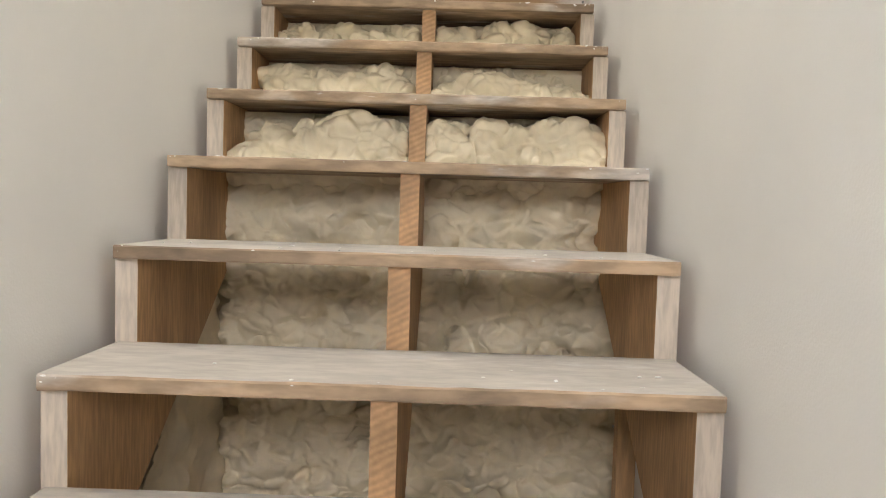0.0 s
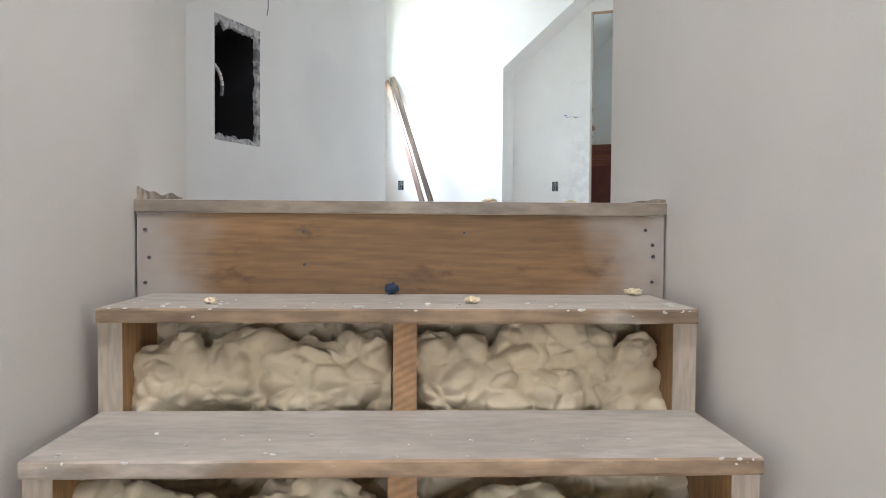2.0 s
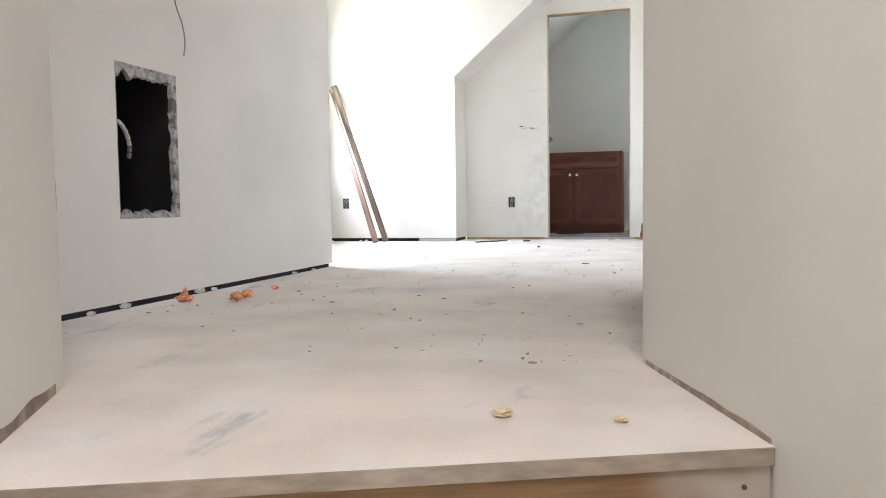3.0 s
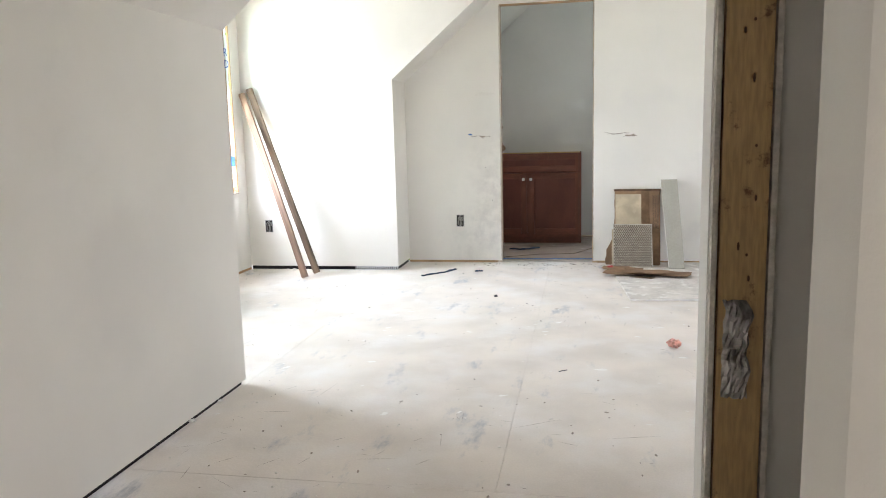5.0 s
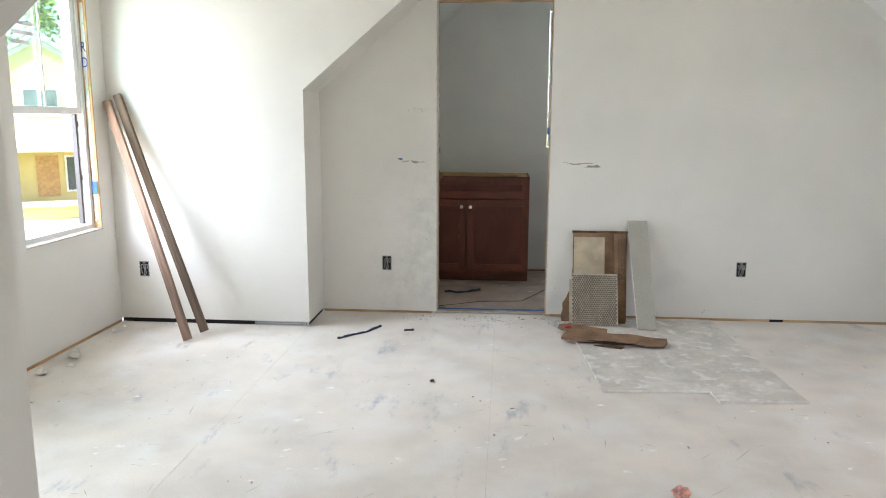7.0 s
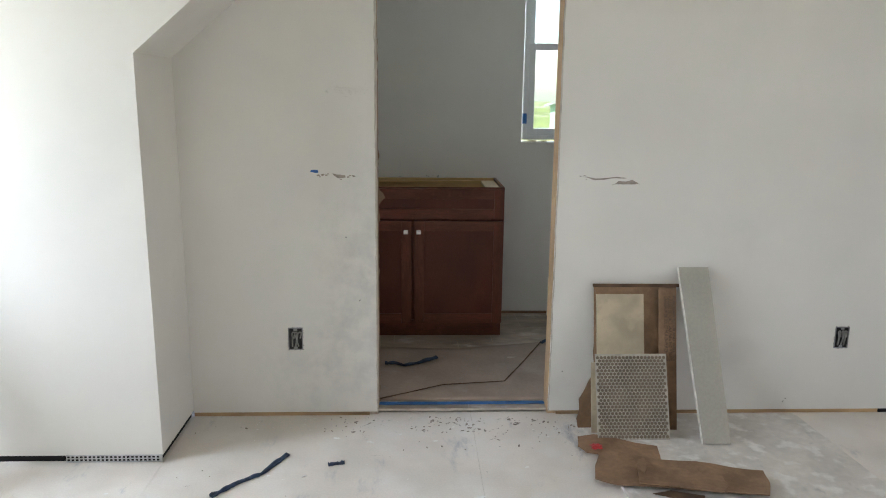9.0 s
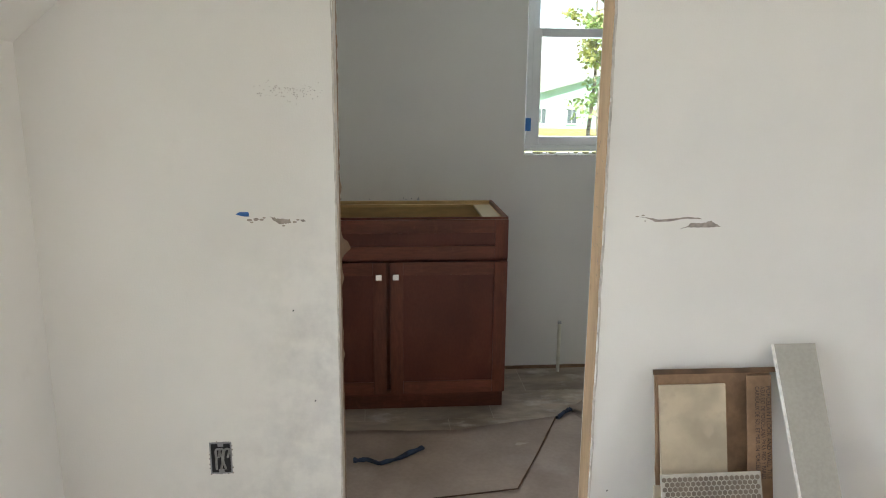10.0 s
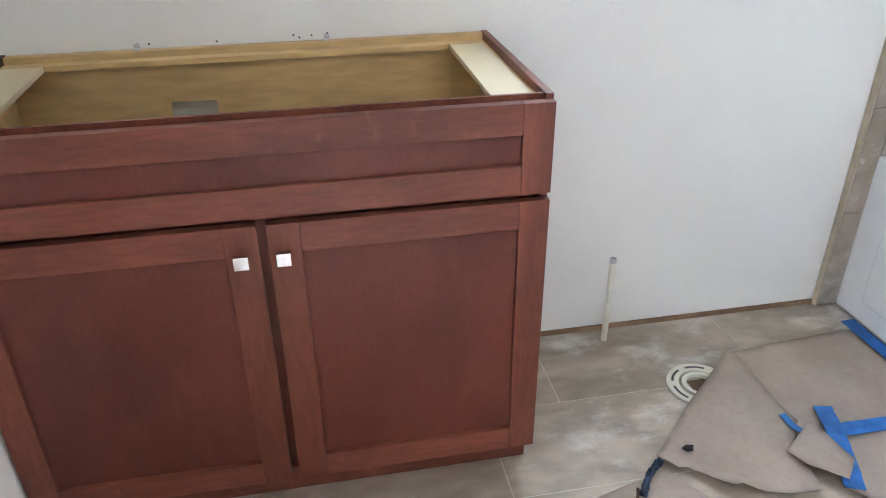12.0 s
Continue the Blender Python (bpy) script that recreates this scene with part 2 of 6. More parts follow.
M_SHEET = material("stained_board", (0.635, 0.60, 0.555), 0.8, vary=0.06, scale=5, second=(0.75, 0.73, 0.69), second_at=(0.53, 0.66), second_scale=13,
                   third=(0.43, 0.42, 0.41), third_at=(0.58, 0.72), third_scale=6, third_stretch=(1.6, 1, 1), grain=0.08, grain_scale=30, bump=0.2, bump_scale=40)
M_MUD = material("dried_plaster", (0.76, 0.74, 0.69), 0.85, vary=0.1, scale=30, bump=0.4, bump_scale=80)
M_PEEL = material("bare_gypsum_paper", (0.35, 0.305, 0.265), 0.9, vary=0.15, scale=40)
M_BLUE = material("blue_tape", (0.02, 0.14, 0.42), 0.6, vary=0.15, scale=20)
M_DARKBLUE = material("dirty_blue_tape", (0.028, 0.052, 0.10), 0.7, vary=0.3, scale=25)
M_ORANGE = material("orange_fluff", (0.86, 0.36, 0.20), 0.9, vary=0.2, scale=60, bump=0.6, bump_scale=120)
M_PINK = material("pink_paper", (0.78, 0.42, 0.36), 0.85, vary=0.2, scale=40, bump=0.5, bump_scale=90)
M_RED = material("red_plastic", (0.5, 0.03, 0.03), 0.4)
M_STEEL = material("galvanised_steel", (0.55, 0.56, 0.57), 0.4, metal=0.8, vary=0.1, scale=30)
M_CHROME = material("brushed_nickel", (0.72, 0.71, 0.69), 0.22, metal=1.0, vary=0.04, scale=40)
M_PAPER = material("floor_paper", (0.40, 0.315, 0.255), 0.8, vary=0.07, scale=4, grain=0.06, grain_scale=60, bump=0.2, bump_scale=12,
                   second=(0.44, 0.36, 0.31), second_at=(0.52, 0.7), second_scale=3)
M_TUB = material("white_acrylic", (0.82, 0.83, 0.83), 0.18, vary=0.02, coat=0.3)
M_PVC = material("cream_pipe", (0.74, 0.71, 0.60), 0.4, vary=0.06, scale=20)
M_WIRE = material("grey_wire", (0.25, 0.25, 0.26), 0.5)
M_CABLE = material("cable_sheath", (0.26, 0.255, 0.245), 0.5, vary=0.15, scale=60)
M_FRAME = material("dark_track", (0.06, 0.06, 0.065), 0.4)
M_WRAP = material("window_tape", (0.70, 0.69, 0.67), 0.5, vary=0.1, scale=14, bump=0.4, bump_scale=30)
M_INK = material("printed_ink", (0.05, 0.03, 0.025), 0.7)
M_BLUEINK = material("blue_ink", (0.02, 0.05, 0.28), 0.7)
M_PLASTIC = material("crumpled_plastic", (0.50, 0.49, 0.47), 0.18, metal=0.35, vary=0.2, scale=20, second=(0.20, 0.19, 0.18), second_at=(0.5, 0.62), second_scale=22)
M_HOUSE_Y = material("yellow_siding", (0.74, 0.60, 0.28), 0.7, vary=0.05, scale=0.5)
M_HOUSE_G = material("green_siding", (0.42, 0.58, 0.48), 0.7, vary=0.05, scale=0.5)
M_ROOF = material("shingle_roof", (0.42, 0.42, 0.42), 0.9, vary=0.15, scale=2)
M_TRIM = material("white_trim", (0.8, 0.8, 0.78), 0.6)
M_DARKGLASS = material("house_glass", (0.10, 0.12, 0.14), 0.1)
M_DOORWOOD = material("stained_door", (0.58, 0.33, 0.14), 0.5, vary=0.1)
M_BARK = material("pine_bark", (0.27, 0.21, 0.16), 0.9, vary=0.3, scale=3)
M_LEAF = material("leaves", (0.30, 0.40, 0.12), 0.6, vary=0.3, scale=0.8)
M_LEAF_Y = material("yellow_leaves", (0.42, 0.40, 0.10), 0.6, vary=0.3, scale=0.8)
M_DIRT = material("pale_dirt_road", (0.5, 0.46, 0.4), 0.9, vary=0.15, scale=0.3)

M_GLASS = bpy.data.materials.new("window_glass")
M_GLASS.use_nodes = True
gn = M_GLASS.node_tree
gn.nodes.clear()
g_out, g_mix, g_clear, g_gloss = (gn.nodes.new(k) for k in ("ShaderNodeOutputMaterial", "ShaderNodeMixShader", "ShaderNodeBsdfTransparent", "ShaderNodeBsdfGlossy"))
g_clear.inputs["Color"].default_value = (0.87, 0.96, 0.93, 1)
g_gloss.inputs["Roughness"].default_value = 0.02
g_mix.inputs["Fac"].default_value = 0.06
gn.links.new(g_clear.outputs[0], g_mix.inputs[1])
gn.links.new(g_gloss.outputs[0], g_mix.inputs[2])
gn.links.new(g_mix.outputs[0], g_out.inputs["Surface"])


# ---- building helpers ----
SA = radians(22.3)
SC, SS = math.cos(SA), math.sin(SA)
SX, SY = -0.023, 0.018
M_STAIR = Matrix.Translation((SX, SY, 0)) @ Matrix.Rotation(SA, 4, "Z")


def S(u, v):
    """Plan of the stair, which stands askew to the room, in the room's axes."""
    return (u * SC - v * SS + SX, u * SS + v * SC + SY)


def link(name, bm, mat, parent=None, label="", matrix=None, smooth=False):
    me = bpy.data.meshes.new(name)
    bmesh.ops.recalc_face_normals(bm, faces=bm.faces[:])
    if smooth:
        for f in bm.faces:
            f.smooth = True
    bm.to_mesh(me)
    bm.free()
    for mm in (mat if isinstance(mat, (list, tuple)) else [mat]):
        me.materials.append(mm)
    ob = new(name, me)
    if matrix is not None:
        ob.matrix_world = matrix
    if parent is not None:
        ob.parent = parent
    if label:
        ob["label"] = label
    return ob


def part(name, bm, mat, parent, label="", matrix=None, smooth=False):
    return link(name, bm, mat, parent, label, matrix, smooth)


def add_box(bm, x0, x1, y0, y1, z0, z1, bevel=0.0, m=None, index=0):
    r = bmesh.ops.create_cube(bm, size=1.0)
    vs = r["verts"]
    for v in vs:
        v.co = Vector(((x0 + x1) / 2 + v.co.x * (x1 - x0), (y0 + y1) / 2 + v.co.y * (y1 - y0), (z0 + z1) / 2 + v.co.z * (z1 - z0)))
    fs = list({f for v in vs for f in v.link_faces})
    if bevel:
        es = list({e for v in vs for e in v.link_edges})
        rb = bmesh.ops.bevel(bm, geom=es, offset=bevel, segments=2, affect="EDGES", profile=0.6)
        vs = list({v for f in rb["faces"] for v in f.verts} | {v for v in vs if v.is_valid})
        fs = list({f for v in vs for f in v.link_faces})
    if m is not None:
        for v in vs:
            v.co = m @ v.co
    for f in fs:
        f.material_index = index
    return vs


def box(x0, x1, y0, y1, z0, z1, bevel=0.0, m=None):
    bm = bmesh.new()
    add_box(bm, x0, x1, y0, y1, z0, z1, bevel, m)
    return bm


def add_prism(bm, poly, a, b, axis="y", m=None):
    """A flat outline pushed from a to b along an axis. axis y: points are (x, z); x: (y, z); z: (x, y)."""
    def at(p, d):
        c = {"y": (p[0], d, p[1]), "x": (d, p[0], p[1]), "z": (p[0], p[1], d)}[axis]
        return m @ Vector(c) if m is not None else Vector(c)
    lo = [bm.verts.new(at(p, a)) for p in poly]
    hi = [bm.verts.new(at(p, b)) for p in poly]
    bm.faces.new(lo)
    bm.faces.new(hi[::-1])
    for i in range(len(poly)):
        j = (i + 1) % len(poly)
        bm.faces.new((lo[j], lo[i], hi[i], hi[j]))
    return lo + hi


def prism(poly, a, b, axis="y", m=None):
    bm = bmesh.new()
    add_prism(bm, poly, a, b, axis, m)
    return bm


def holed(rect, holes, a, b, axis, m=None):
    """A wall sheet with rectangular openings that go through it, out of butted pieces."""
    bm = bmesh.new()
    p0, p1, z0, z1 = rect
    cuts = sorted({p0, p1, *[h[0] for h in holes], *[h[1] for h in holes]})
    for c0, c1 in zip(cuts, cuts[1:]):
        over = sorted((h[2], h[3]) for h in holes if h[0] < c1 - 1e-6 and h[1] > c0 + 1e-6)
        z = z0
        for h0, h1 in over + [(z1, z1)]:
            if h0 > z + 1e-6:
                add_prism(bm, [(c0, z), (c1, z), (c1, h0), (c0, h0)], a, b, axis, m)
            z = max(z, h1)
    bmesh.ops.remove_doubles(bm, verts=bm.verts[:], dist=1e-5)
    return bm


def structure(name, bm, mat, label, category, matrix=None):
    return tagged(link(name, bm, mat, matrix=matrix), label, category, kind="structure")


def thing(name, label, category, at=(0, 0, 0), turn=0.0, group=""):
    ob = new(name)
    ob.matrix_world = pose(*at, 0, 0, turn)
    ob.empty_display_size = 0.1
    return tagged(ob, label, category, group)


# ---- the large structure ----
XK, ZK, RISE = -0.79, 1.50, 0.845        # knee wall, its height, the roof's pitch
CEIL = 2.44
XR = (CEIL - ZK) / RISE + XK             # where the slope meets the flat ceiling
XD, YF, YN = -2.05, -0.40, -3.17         # dormer: window wall, far cheek, near cheek
DOOR_W, DOOR_H = 0.745, 2.08
YB = 1.47                                # bathroom's back wall
UL, UR = -2.285, -1.222                   # stair walls
VT = -5.875                              # edge of the upper floor
XE = 3.28                                # far right wall of the room

# floors
a, b_ = S(UL - 0.12, VT), S(UR + 0.13, VT)
floor = structure("floor", prism([a, b_, S(UR + 0.13, -9.3), (XE + 0.1, -9.3), (XE + 0.1, 0.115), (XD - 0.15, 0.115), (XD - 0.15, -9.3), S(UL - 0.12, -9.3)],
                                 -0.024, -0.005, "z"), M_EDGE, "dusty wooden subfloor sheets with plaster stains", "floor")
structure("bathroom_floor_bed", prism([(-0.45, 0.115), (2.7, 0.115), (2.7, YB + 0.1), (-0.45, YB + 0.1)], -0.022, 0.004, "z"), M_EDGE,
          "grey mortar bed under the bathroom tiles", "floor")

# door wall
zs = 0.018
door_poly = [(XK, zs), (0, zs), (0, DOOR_H), (DOOR_W, DOOR_H), (DOOR_W, zs), (XE, zs), (XE, CEIL), (XR, CEIL), (XK, ZK)]
M_DOORWALL = material("smudged_drywall_paint", (0.775, 0.757, 0.71), 0.75, vary=0.025, scale=1.3, bump=0.12, bump_scale=220,
                      second=(0.70, 0.685, 0.655), second_at=(0.55, 0.8), second_scale=2.1, third=(0.64, 0.62, 0.59), third_at=(0.62, 0.95), third_scale=3.3)


def hand_smudges(m, middle, size, tone):
    """Cloudy grey hand smudges round one place of a wall."""
    nt = m.node_tree
    b = nt.nodes["Principled BSDF"]
    src = b.inputs["Base Color"].links[0].from_socket
    co, mp, ball, nz, mr, mul, mx = (nt.nodes.new(k) for k in ("ShaderNodeTexCoord", "ShaderNodeMapping", "ShaderNodeTexGradient", "ShaderNodeTexNoise", "ShaderNodeMapRange", "ShaderNodeMath", "ShaderNodeMix"))
    mp.inputs["Scale"].default_value = (1 / size[0], 0, 1 / size[1])
    mp.inputs["Location"].default_value = (-middle[0] / size[0], 0, -middle[1] / size[1])
    ball.gradient_type = "SPHERICAL"
    nz.inputs["Scale"].default_value, nz.inputs["Detail"].default_value, nz.inputs["Roughness"].default_value = 10, 7, 0.62
    mr.inputs[1].default_value, mr.inputs[2].default_value, mr.inputs[4].default_value = 0.42, 0.70, 0.75
    mul.operation = "MULTIPLY"
    mx.data_type = "RGBA"
    mx.inputs[7].default_value = (*tone, 1)
    nt.links.new(co.outputs["Object"], mp.inputs["Vector"])
    nt.links.new(mp.outputs["Vector"], ball.inputs["Vector"])
    nt.links.new(co.outputs["Object"], nz.inputs["Vector"])
    nt.links.new(nz.outputs["Fac"], mr.inputs[0])
    nt.links.new(mr.outputs[0], mul.inputs[0])
    nt.links.new(ball.outputs["Fac"], mul.inputs[1])
    nt.links.new(mul.outputs[0], mx.inputs[0])
    nt.links.new(src, mx.inputs[6])
    nt.links.new(mx.outputs[2], b.inputs["Base Color"])


hand_smudges(M_DOORWALL, (-0.06, 0.62), (0.26, 0.62), (0.50, 0.485, 0.465))
hand_smudges(M_DOORWALL, (-0.20, 0.22), (0.40, 0.34), (0.54, 0.53, 0.51))
structure("wall_north", prism(door_poly, 0, 0.013), M_DOORWALL, "off-white painted drywall wall with scuffs round a bare doorway", "wall")
structure("wall_north_bath_side", prism([(-0.357, zs), (0, zs), (0, DOOR_H), (DOOR_W, DOOR_H), (DOOR_W, zs), (2.6, zs), (2.6, CEIL), (-0.357, CEIL)], 0.102, 0.115),
          M_WALL, "white drywall on the bathroom's side", "wall")
structure("door_1", box(-0.036, 0.002, 0.014, 0.101, 0, DOOR_H + 0.04), M_DUSTPINE, "bare wooden stud edging the rough doorway", "door frame")
structure("door_1_stud", box(DOOR_W - 0.003, DOOR_W + 0.036, 0.014, 0.101, 0, DOOR_H + 0.04), M_STUD, "bare pine stud edging the rough doorway", "door frame")
structure("door_1_header", box(0.002, DOOR_W - 0.003, 0.014, 0.101, DOOR_H - 0.003, DOOR_H + 0.04), M_PINE, "bare wooden header over the doorway", "door frame")
structure("bottom_plate", box(XK, -0.036, 0.004, 0.10, 0, 0.04), M_PINE_X, "raw wooden bottom plate showing below the drywall", "trim")
structure("bottom_plate_long", box(DOOR_W + 0.036, XE, 0.004, 0.10, 0, 0.04), M_PINE_X, "raw wooden bottom plate showing below the drywall", "trim")

# Black patch on the plate's face; the notch's shade is painted.
structure("bottom_plate_gap", box(2.23, 2.315, 0.001, 0.0039, 0.0, 0.019), M_BLACK, "black patch painted as a shaded notch in the bottom plate", "trim")

# dormer far cheek with its return and soffit
structure("wall_dormer_far", prism([(XD, 0.03), (XK, 0.03), (XK, ZK), (XR, CEIL), (XR, CEIL + 0.02), (XD, CEIL + 0.02)], YF, 0.0), M_WALL,
          "white drywall dormer cheek under the sloping ceiling", "wall")
# Black filler below the cheek puts the gap's shade into colour.
structure("wall_dormer_far_gap", box(XD, XK - 0.012, YF + 0.015, 0.0, 0, 0.03), M_BLACK, "black filler for the shade in the gap under the drywall", "wall")
# window wall
WY0, WY1, WZ0, WZ1 = -1.30, -0.555, 0.64, 2.10
structure("wall_west", holed((YN, YF, 0.02, CEIL), [(-2.95, -2.205, WZ0, WZ1), (WY0, WY1, WZ0, WZ1)], XD - 0.14, XD, "x"), M_WALL, "white drywall wall with the dormer windows", "wall")
structure("wall_west_plate", box(XD - 0.14, XD - 0.004, YN, YF, 0, 0.02), M_PINE, "raw wooden bottom plate", "trim")
# knee wall with the duct hole, near cheek, slope over the landing
HY0, HY1, HZ0, HZ1 = -4.872, -4.545, 0.304, 0.828
structure("wall_hall_left", holed((-8.0, YN, 0.022, ZK), [(HY0, HY1, HZ0, HZ1)], XK - 0.013, XK, "x"), M_WALL, "off-white drywall knee wall with a cut hole", "wall")
structure("wall_dormer_near", prism([(XD, 0.02), (XK - 0.013, 0.02), (XK - 0.013, ZK - 0.011), (XR, CEIL), (XR, CEIL + 0.02), (XD, CEIL + 0.02)], YN - 0.013, YN), M_WALL,
          "white drywall dormer cheek", "wall")
# Same black filler below the knee wall, for the gap's shade.
structure("wall_hall_left_gap", box(XK - 0.1, XK - 0.016, -8.0, YN - 0.014, 0, 0.022), M_BLACK, "black filler for the shade in the gap under the knee wall", "wall")
structure("ceiling_slope", prism([(XK - 0.013, ZK - 0.011), (XR, CEIL), (XR, CEIL + 0.1), (XK - 0.013, ZK + 0.1)], -8.0, YN - 0.013), M_CEIL, "white sloping drywall ceiling", "ceiling")
LAMP_HOLE = (0.65, 1.50, -8.1, -6.9)           # opening added for the fill lamp over the stair
flat = bmesh.new()
for x0, x1, y0, y1 in ((XR, LAMP_HOLE[0], -9.4, YB + 0.2), (LAMP_HOLE[1], XE + 0.1, -9.4, YB + 0.2), (LAMP_HOLE[0], LAMP_HOLE[1], -9.4, LAMP_HOLE[2]), (LAMP_HOLE[0], LAMP_HOLE[1], LAMP_HOLE[3], YB + 0.2)):
    add_prism(flat, [(x0, y0), (x1, y0), (x1, y1), (x0, y1)], CEIL, CEIL + 0.1, "z")
# Added closed box round the stair's lamp; it keeps the sun out.
structure("light_well", holed((LAMP_HOLE[0] - 0.1, LAMP_HOLE[1] + 0.1, CEIL + 0.1, 2.95), [], LAMP_HOLE[2] - 0.1, LAMP_HOLE[2], "y"), M_CEIL, "added white box round an unseen lamp over the stair", "ceiling")
lamp_box_mesh = bmesh.new()
add_box(lamp_box_mesh, LAMP_HOLE[0] - 0.1, LAMP_HOLE[1] + 0.1, LAMP_HOLE[3], LAMP_HOLE[3] + 0.1, CEIL + 0.1, 2.95)
add_box(lamp_box_mesh, LAMP_HOLE[0] - 0.1, LAMP_HOLE[0], LAMP_HOLE[2], LAMP_HOLE[3], CEIL + 0.1, 2.95)
add_box(lamp_box_mesh, LAMP_HOLE[1], LAMP_HOLE[1] + 0.1, LAMP_HOLE[2], LAMP_HOLE[3], CEIL + 0.1, 2.95)
add_box(lamp_box_mesh, LAMP_HOLE[0] - 0.1, LAMP_HOLE[1] + 0.1, LAMP_HOLE[2] - 0.1, LAMP_HOLE[3] + 0.1, 2.95, 3.0)
structure("light_well_top", lamp_box_mesh, M_CEIL, "added white box round an unseen lamp over the stair", "ceiling")
structure("ceiling", flat, M_CEIL, "white flat drywall ceiling with an added lamp opening over the stair", "ceiling")
structure("ceiling_dormer", prism([(XD - 0.15, YN - 0.05), (XR, YN - 0.05), (XR, 0.02), (XD - 0.15, 0.02)], CEIL + 0.021, CEIL + 0.12, "z"), M_CEIL, "white dormer ceiling", "ceiling")
structure("ceiling_bath_slope", prism([(-0.45, ZK + RISE * 0.34), (XR, CEIL), (XR, CEIL + 0.1), (-0.45, ZK + 0.5)], 0.115, YB + 0.1), M_CEIL, "white sloping bathroom ceiling", "ceiling")
# stair walls
SWV0 = -9.4
structure("wall_stair_left", prism([(UL, SWV0), (UL, VT), (UL - 0.06, -5.34), (UL - 0.175, -5.34), (UL - 0.115, VT), (UL - 0.115, SWV0)], -2.6, CEIL, "z"),
          M_WALL, "off-white drywall beside the stair", "wall", M_STAIR)
structure("wall_stair_right", prism([(UR, SWV0), (UR, VT), (UR + 0.03, -5.33), (UR + 0.145, -5.33), (UR + 0.115, VT), (UR + 0.115, SWV0)], -2.6, CEIL, "z"),
          M_WALL, "off-white drywall beside the stair", "wall", M_STAIR)
# The opening is added to let the foot lamp through.
structure("wall_stair_foot", holed((UL - 0.115, UR + 0.115, -2.6, CEIL), [(UL + 0.02, UR - 0.02, -0.4, 2.3)], SWV0 - 0.1, SWV0, "y"), M_WALL,
          "off-white drywall with an added lamp opening at the stair's foot", "wall", M_STAIR)
structure("floor_lower", box(UL, UR, SWV0, -5.8, -2.7, -2.6), M_FLOOR, "dusty lower floor", "floor", M_STAIR)
# room front wall with the bare stud of the side doorway
structure("wall_south", box(0.962, XE, -4.17, -4.05, 0.0, CEIL), M_WALL, "off-white drywall wall", "wall")
stud_ob = structure("wall_south_stud", box(0.985, 1.093, -4.20, -4.171, 0, CEIL), M_KNOTTY, "bare knotty pine stud at the end of a wall", "stud")
structure("wall_south_edge", box(0.966, 0.977, -4.203, -4.171, 0, CEIL), M_EDGE, "raw drywall edge", "wall")
structure("wall_south_edge_right", box(1.098, 1.112, -4.203, -4.171, 0, CEIL), M_EDGE, "raw drywall edge", "wall")
structure("wall_hall_right", prism([(0.955, -5.36), (0.955, -5.03), (1.07, -5.03), (1.07, -5.45), (0.96, -5.42)], 0, CEIL, "z"), M_WALL, "off-white drywall wall beside a doorway", "wall")
# Greyer than the other walls: the side room's shade is in the colour.
structure("wall_side_room", box(2.4, 2.5, -9.3, -4.171, 0, CEIL), M_GREENBOARD, "drywall wall of the unlit side room, its gloom put into a grey colour", "wall")
structure("wall_hall_end", box(XD, 2.4, -9.4, -9.301, 0, CEIL), M_WALL, "plain drywall wall", "wall")
# Hole added out of view for the east lamp.
structure("wall_east", holed((-4.05, 0.0, 0, CEIL), [(-2.62, -1.78, 0.64, 2.1)], XE, XE + 0.1, "x"), M_WALL, "plain drywall wall with an added, unseen opening for a lamp", "wall")
structure("ceiling_slope_east", prism([(XE, ZK), (XE, CEIL - 0.001), (XE - (CEIL - ZK) / RISE, CEIL - 0.001)], -1.0, -0.001), M_CEIL, "white sloping drywall ceiling", "ceiling")
# bathroom walls
BX0, BX1, BZ0, BZ1 = 0.80, 1.495, 1.09, 2.22
structure("wall_bath_back", holed((-0.45, 2.7, 0.03, CEIL), [(BX0, BX1, BZ0, BZ1)], YB, YB + 0.14, "y"), M_WALL, "grey-white drywall wall with a window", "wall")
structure("wall_bath_left", box(-0.455, -0.357, 0.115, YB, 0.0, CEIL), M_WALL, "white drywall wall beside the vanity", "wall")
structure("wall_bath_right", box(2.55, 2.65, 0.115, YB, 0.0, CEIL), M_WALL, "white drywall wall beyond the bathtub", "wall")

# ---- stair ----
RUN, STEP = 0.239, 0.1745
V1, Z1 = -6.137, -0.186
TU0, TU1 = -2.250, -1.257

def rough_edge(bm, amount, seed, lo=-1e9):
    """Uneven, worn edges: every corner is moved a little."""
    for v in bm.verts:
        if v.co.z > lo:
            v.co += Vector((noise.noise(v.co * 9 + Vector((seed, 0, 0))), noise.noise(v.co * 9 + Vector((0, seed, 3))), noise.noise(v.co * 9 + Vector((5, 0, seed))))) * amount


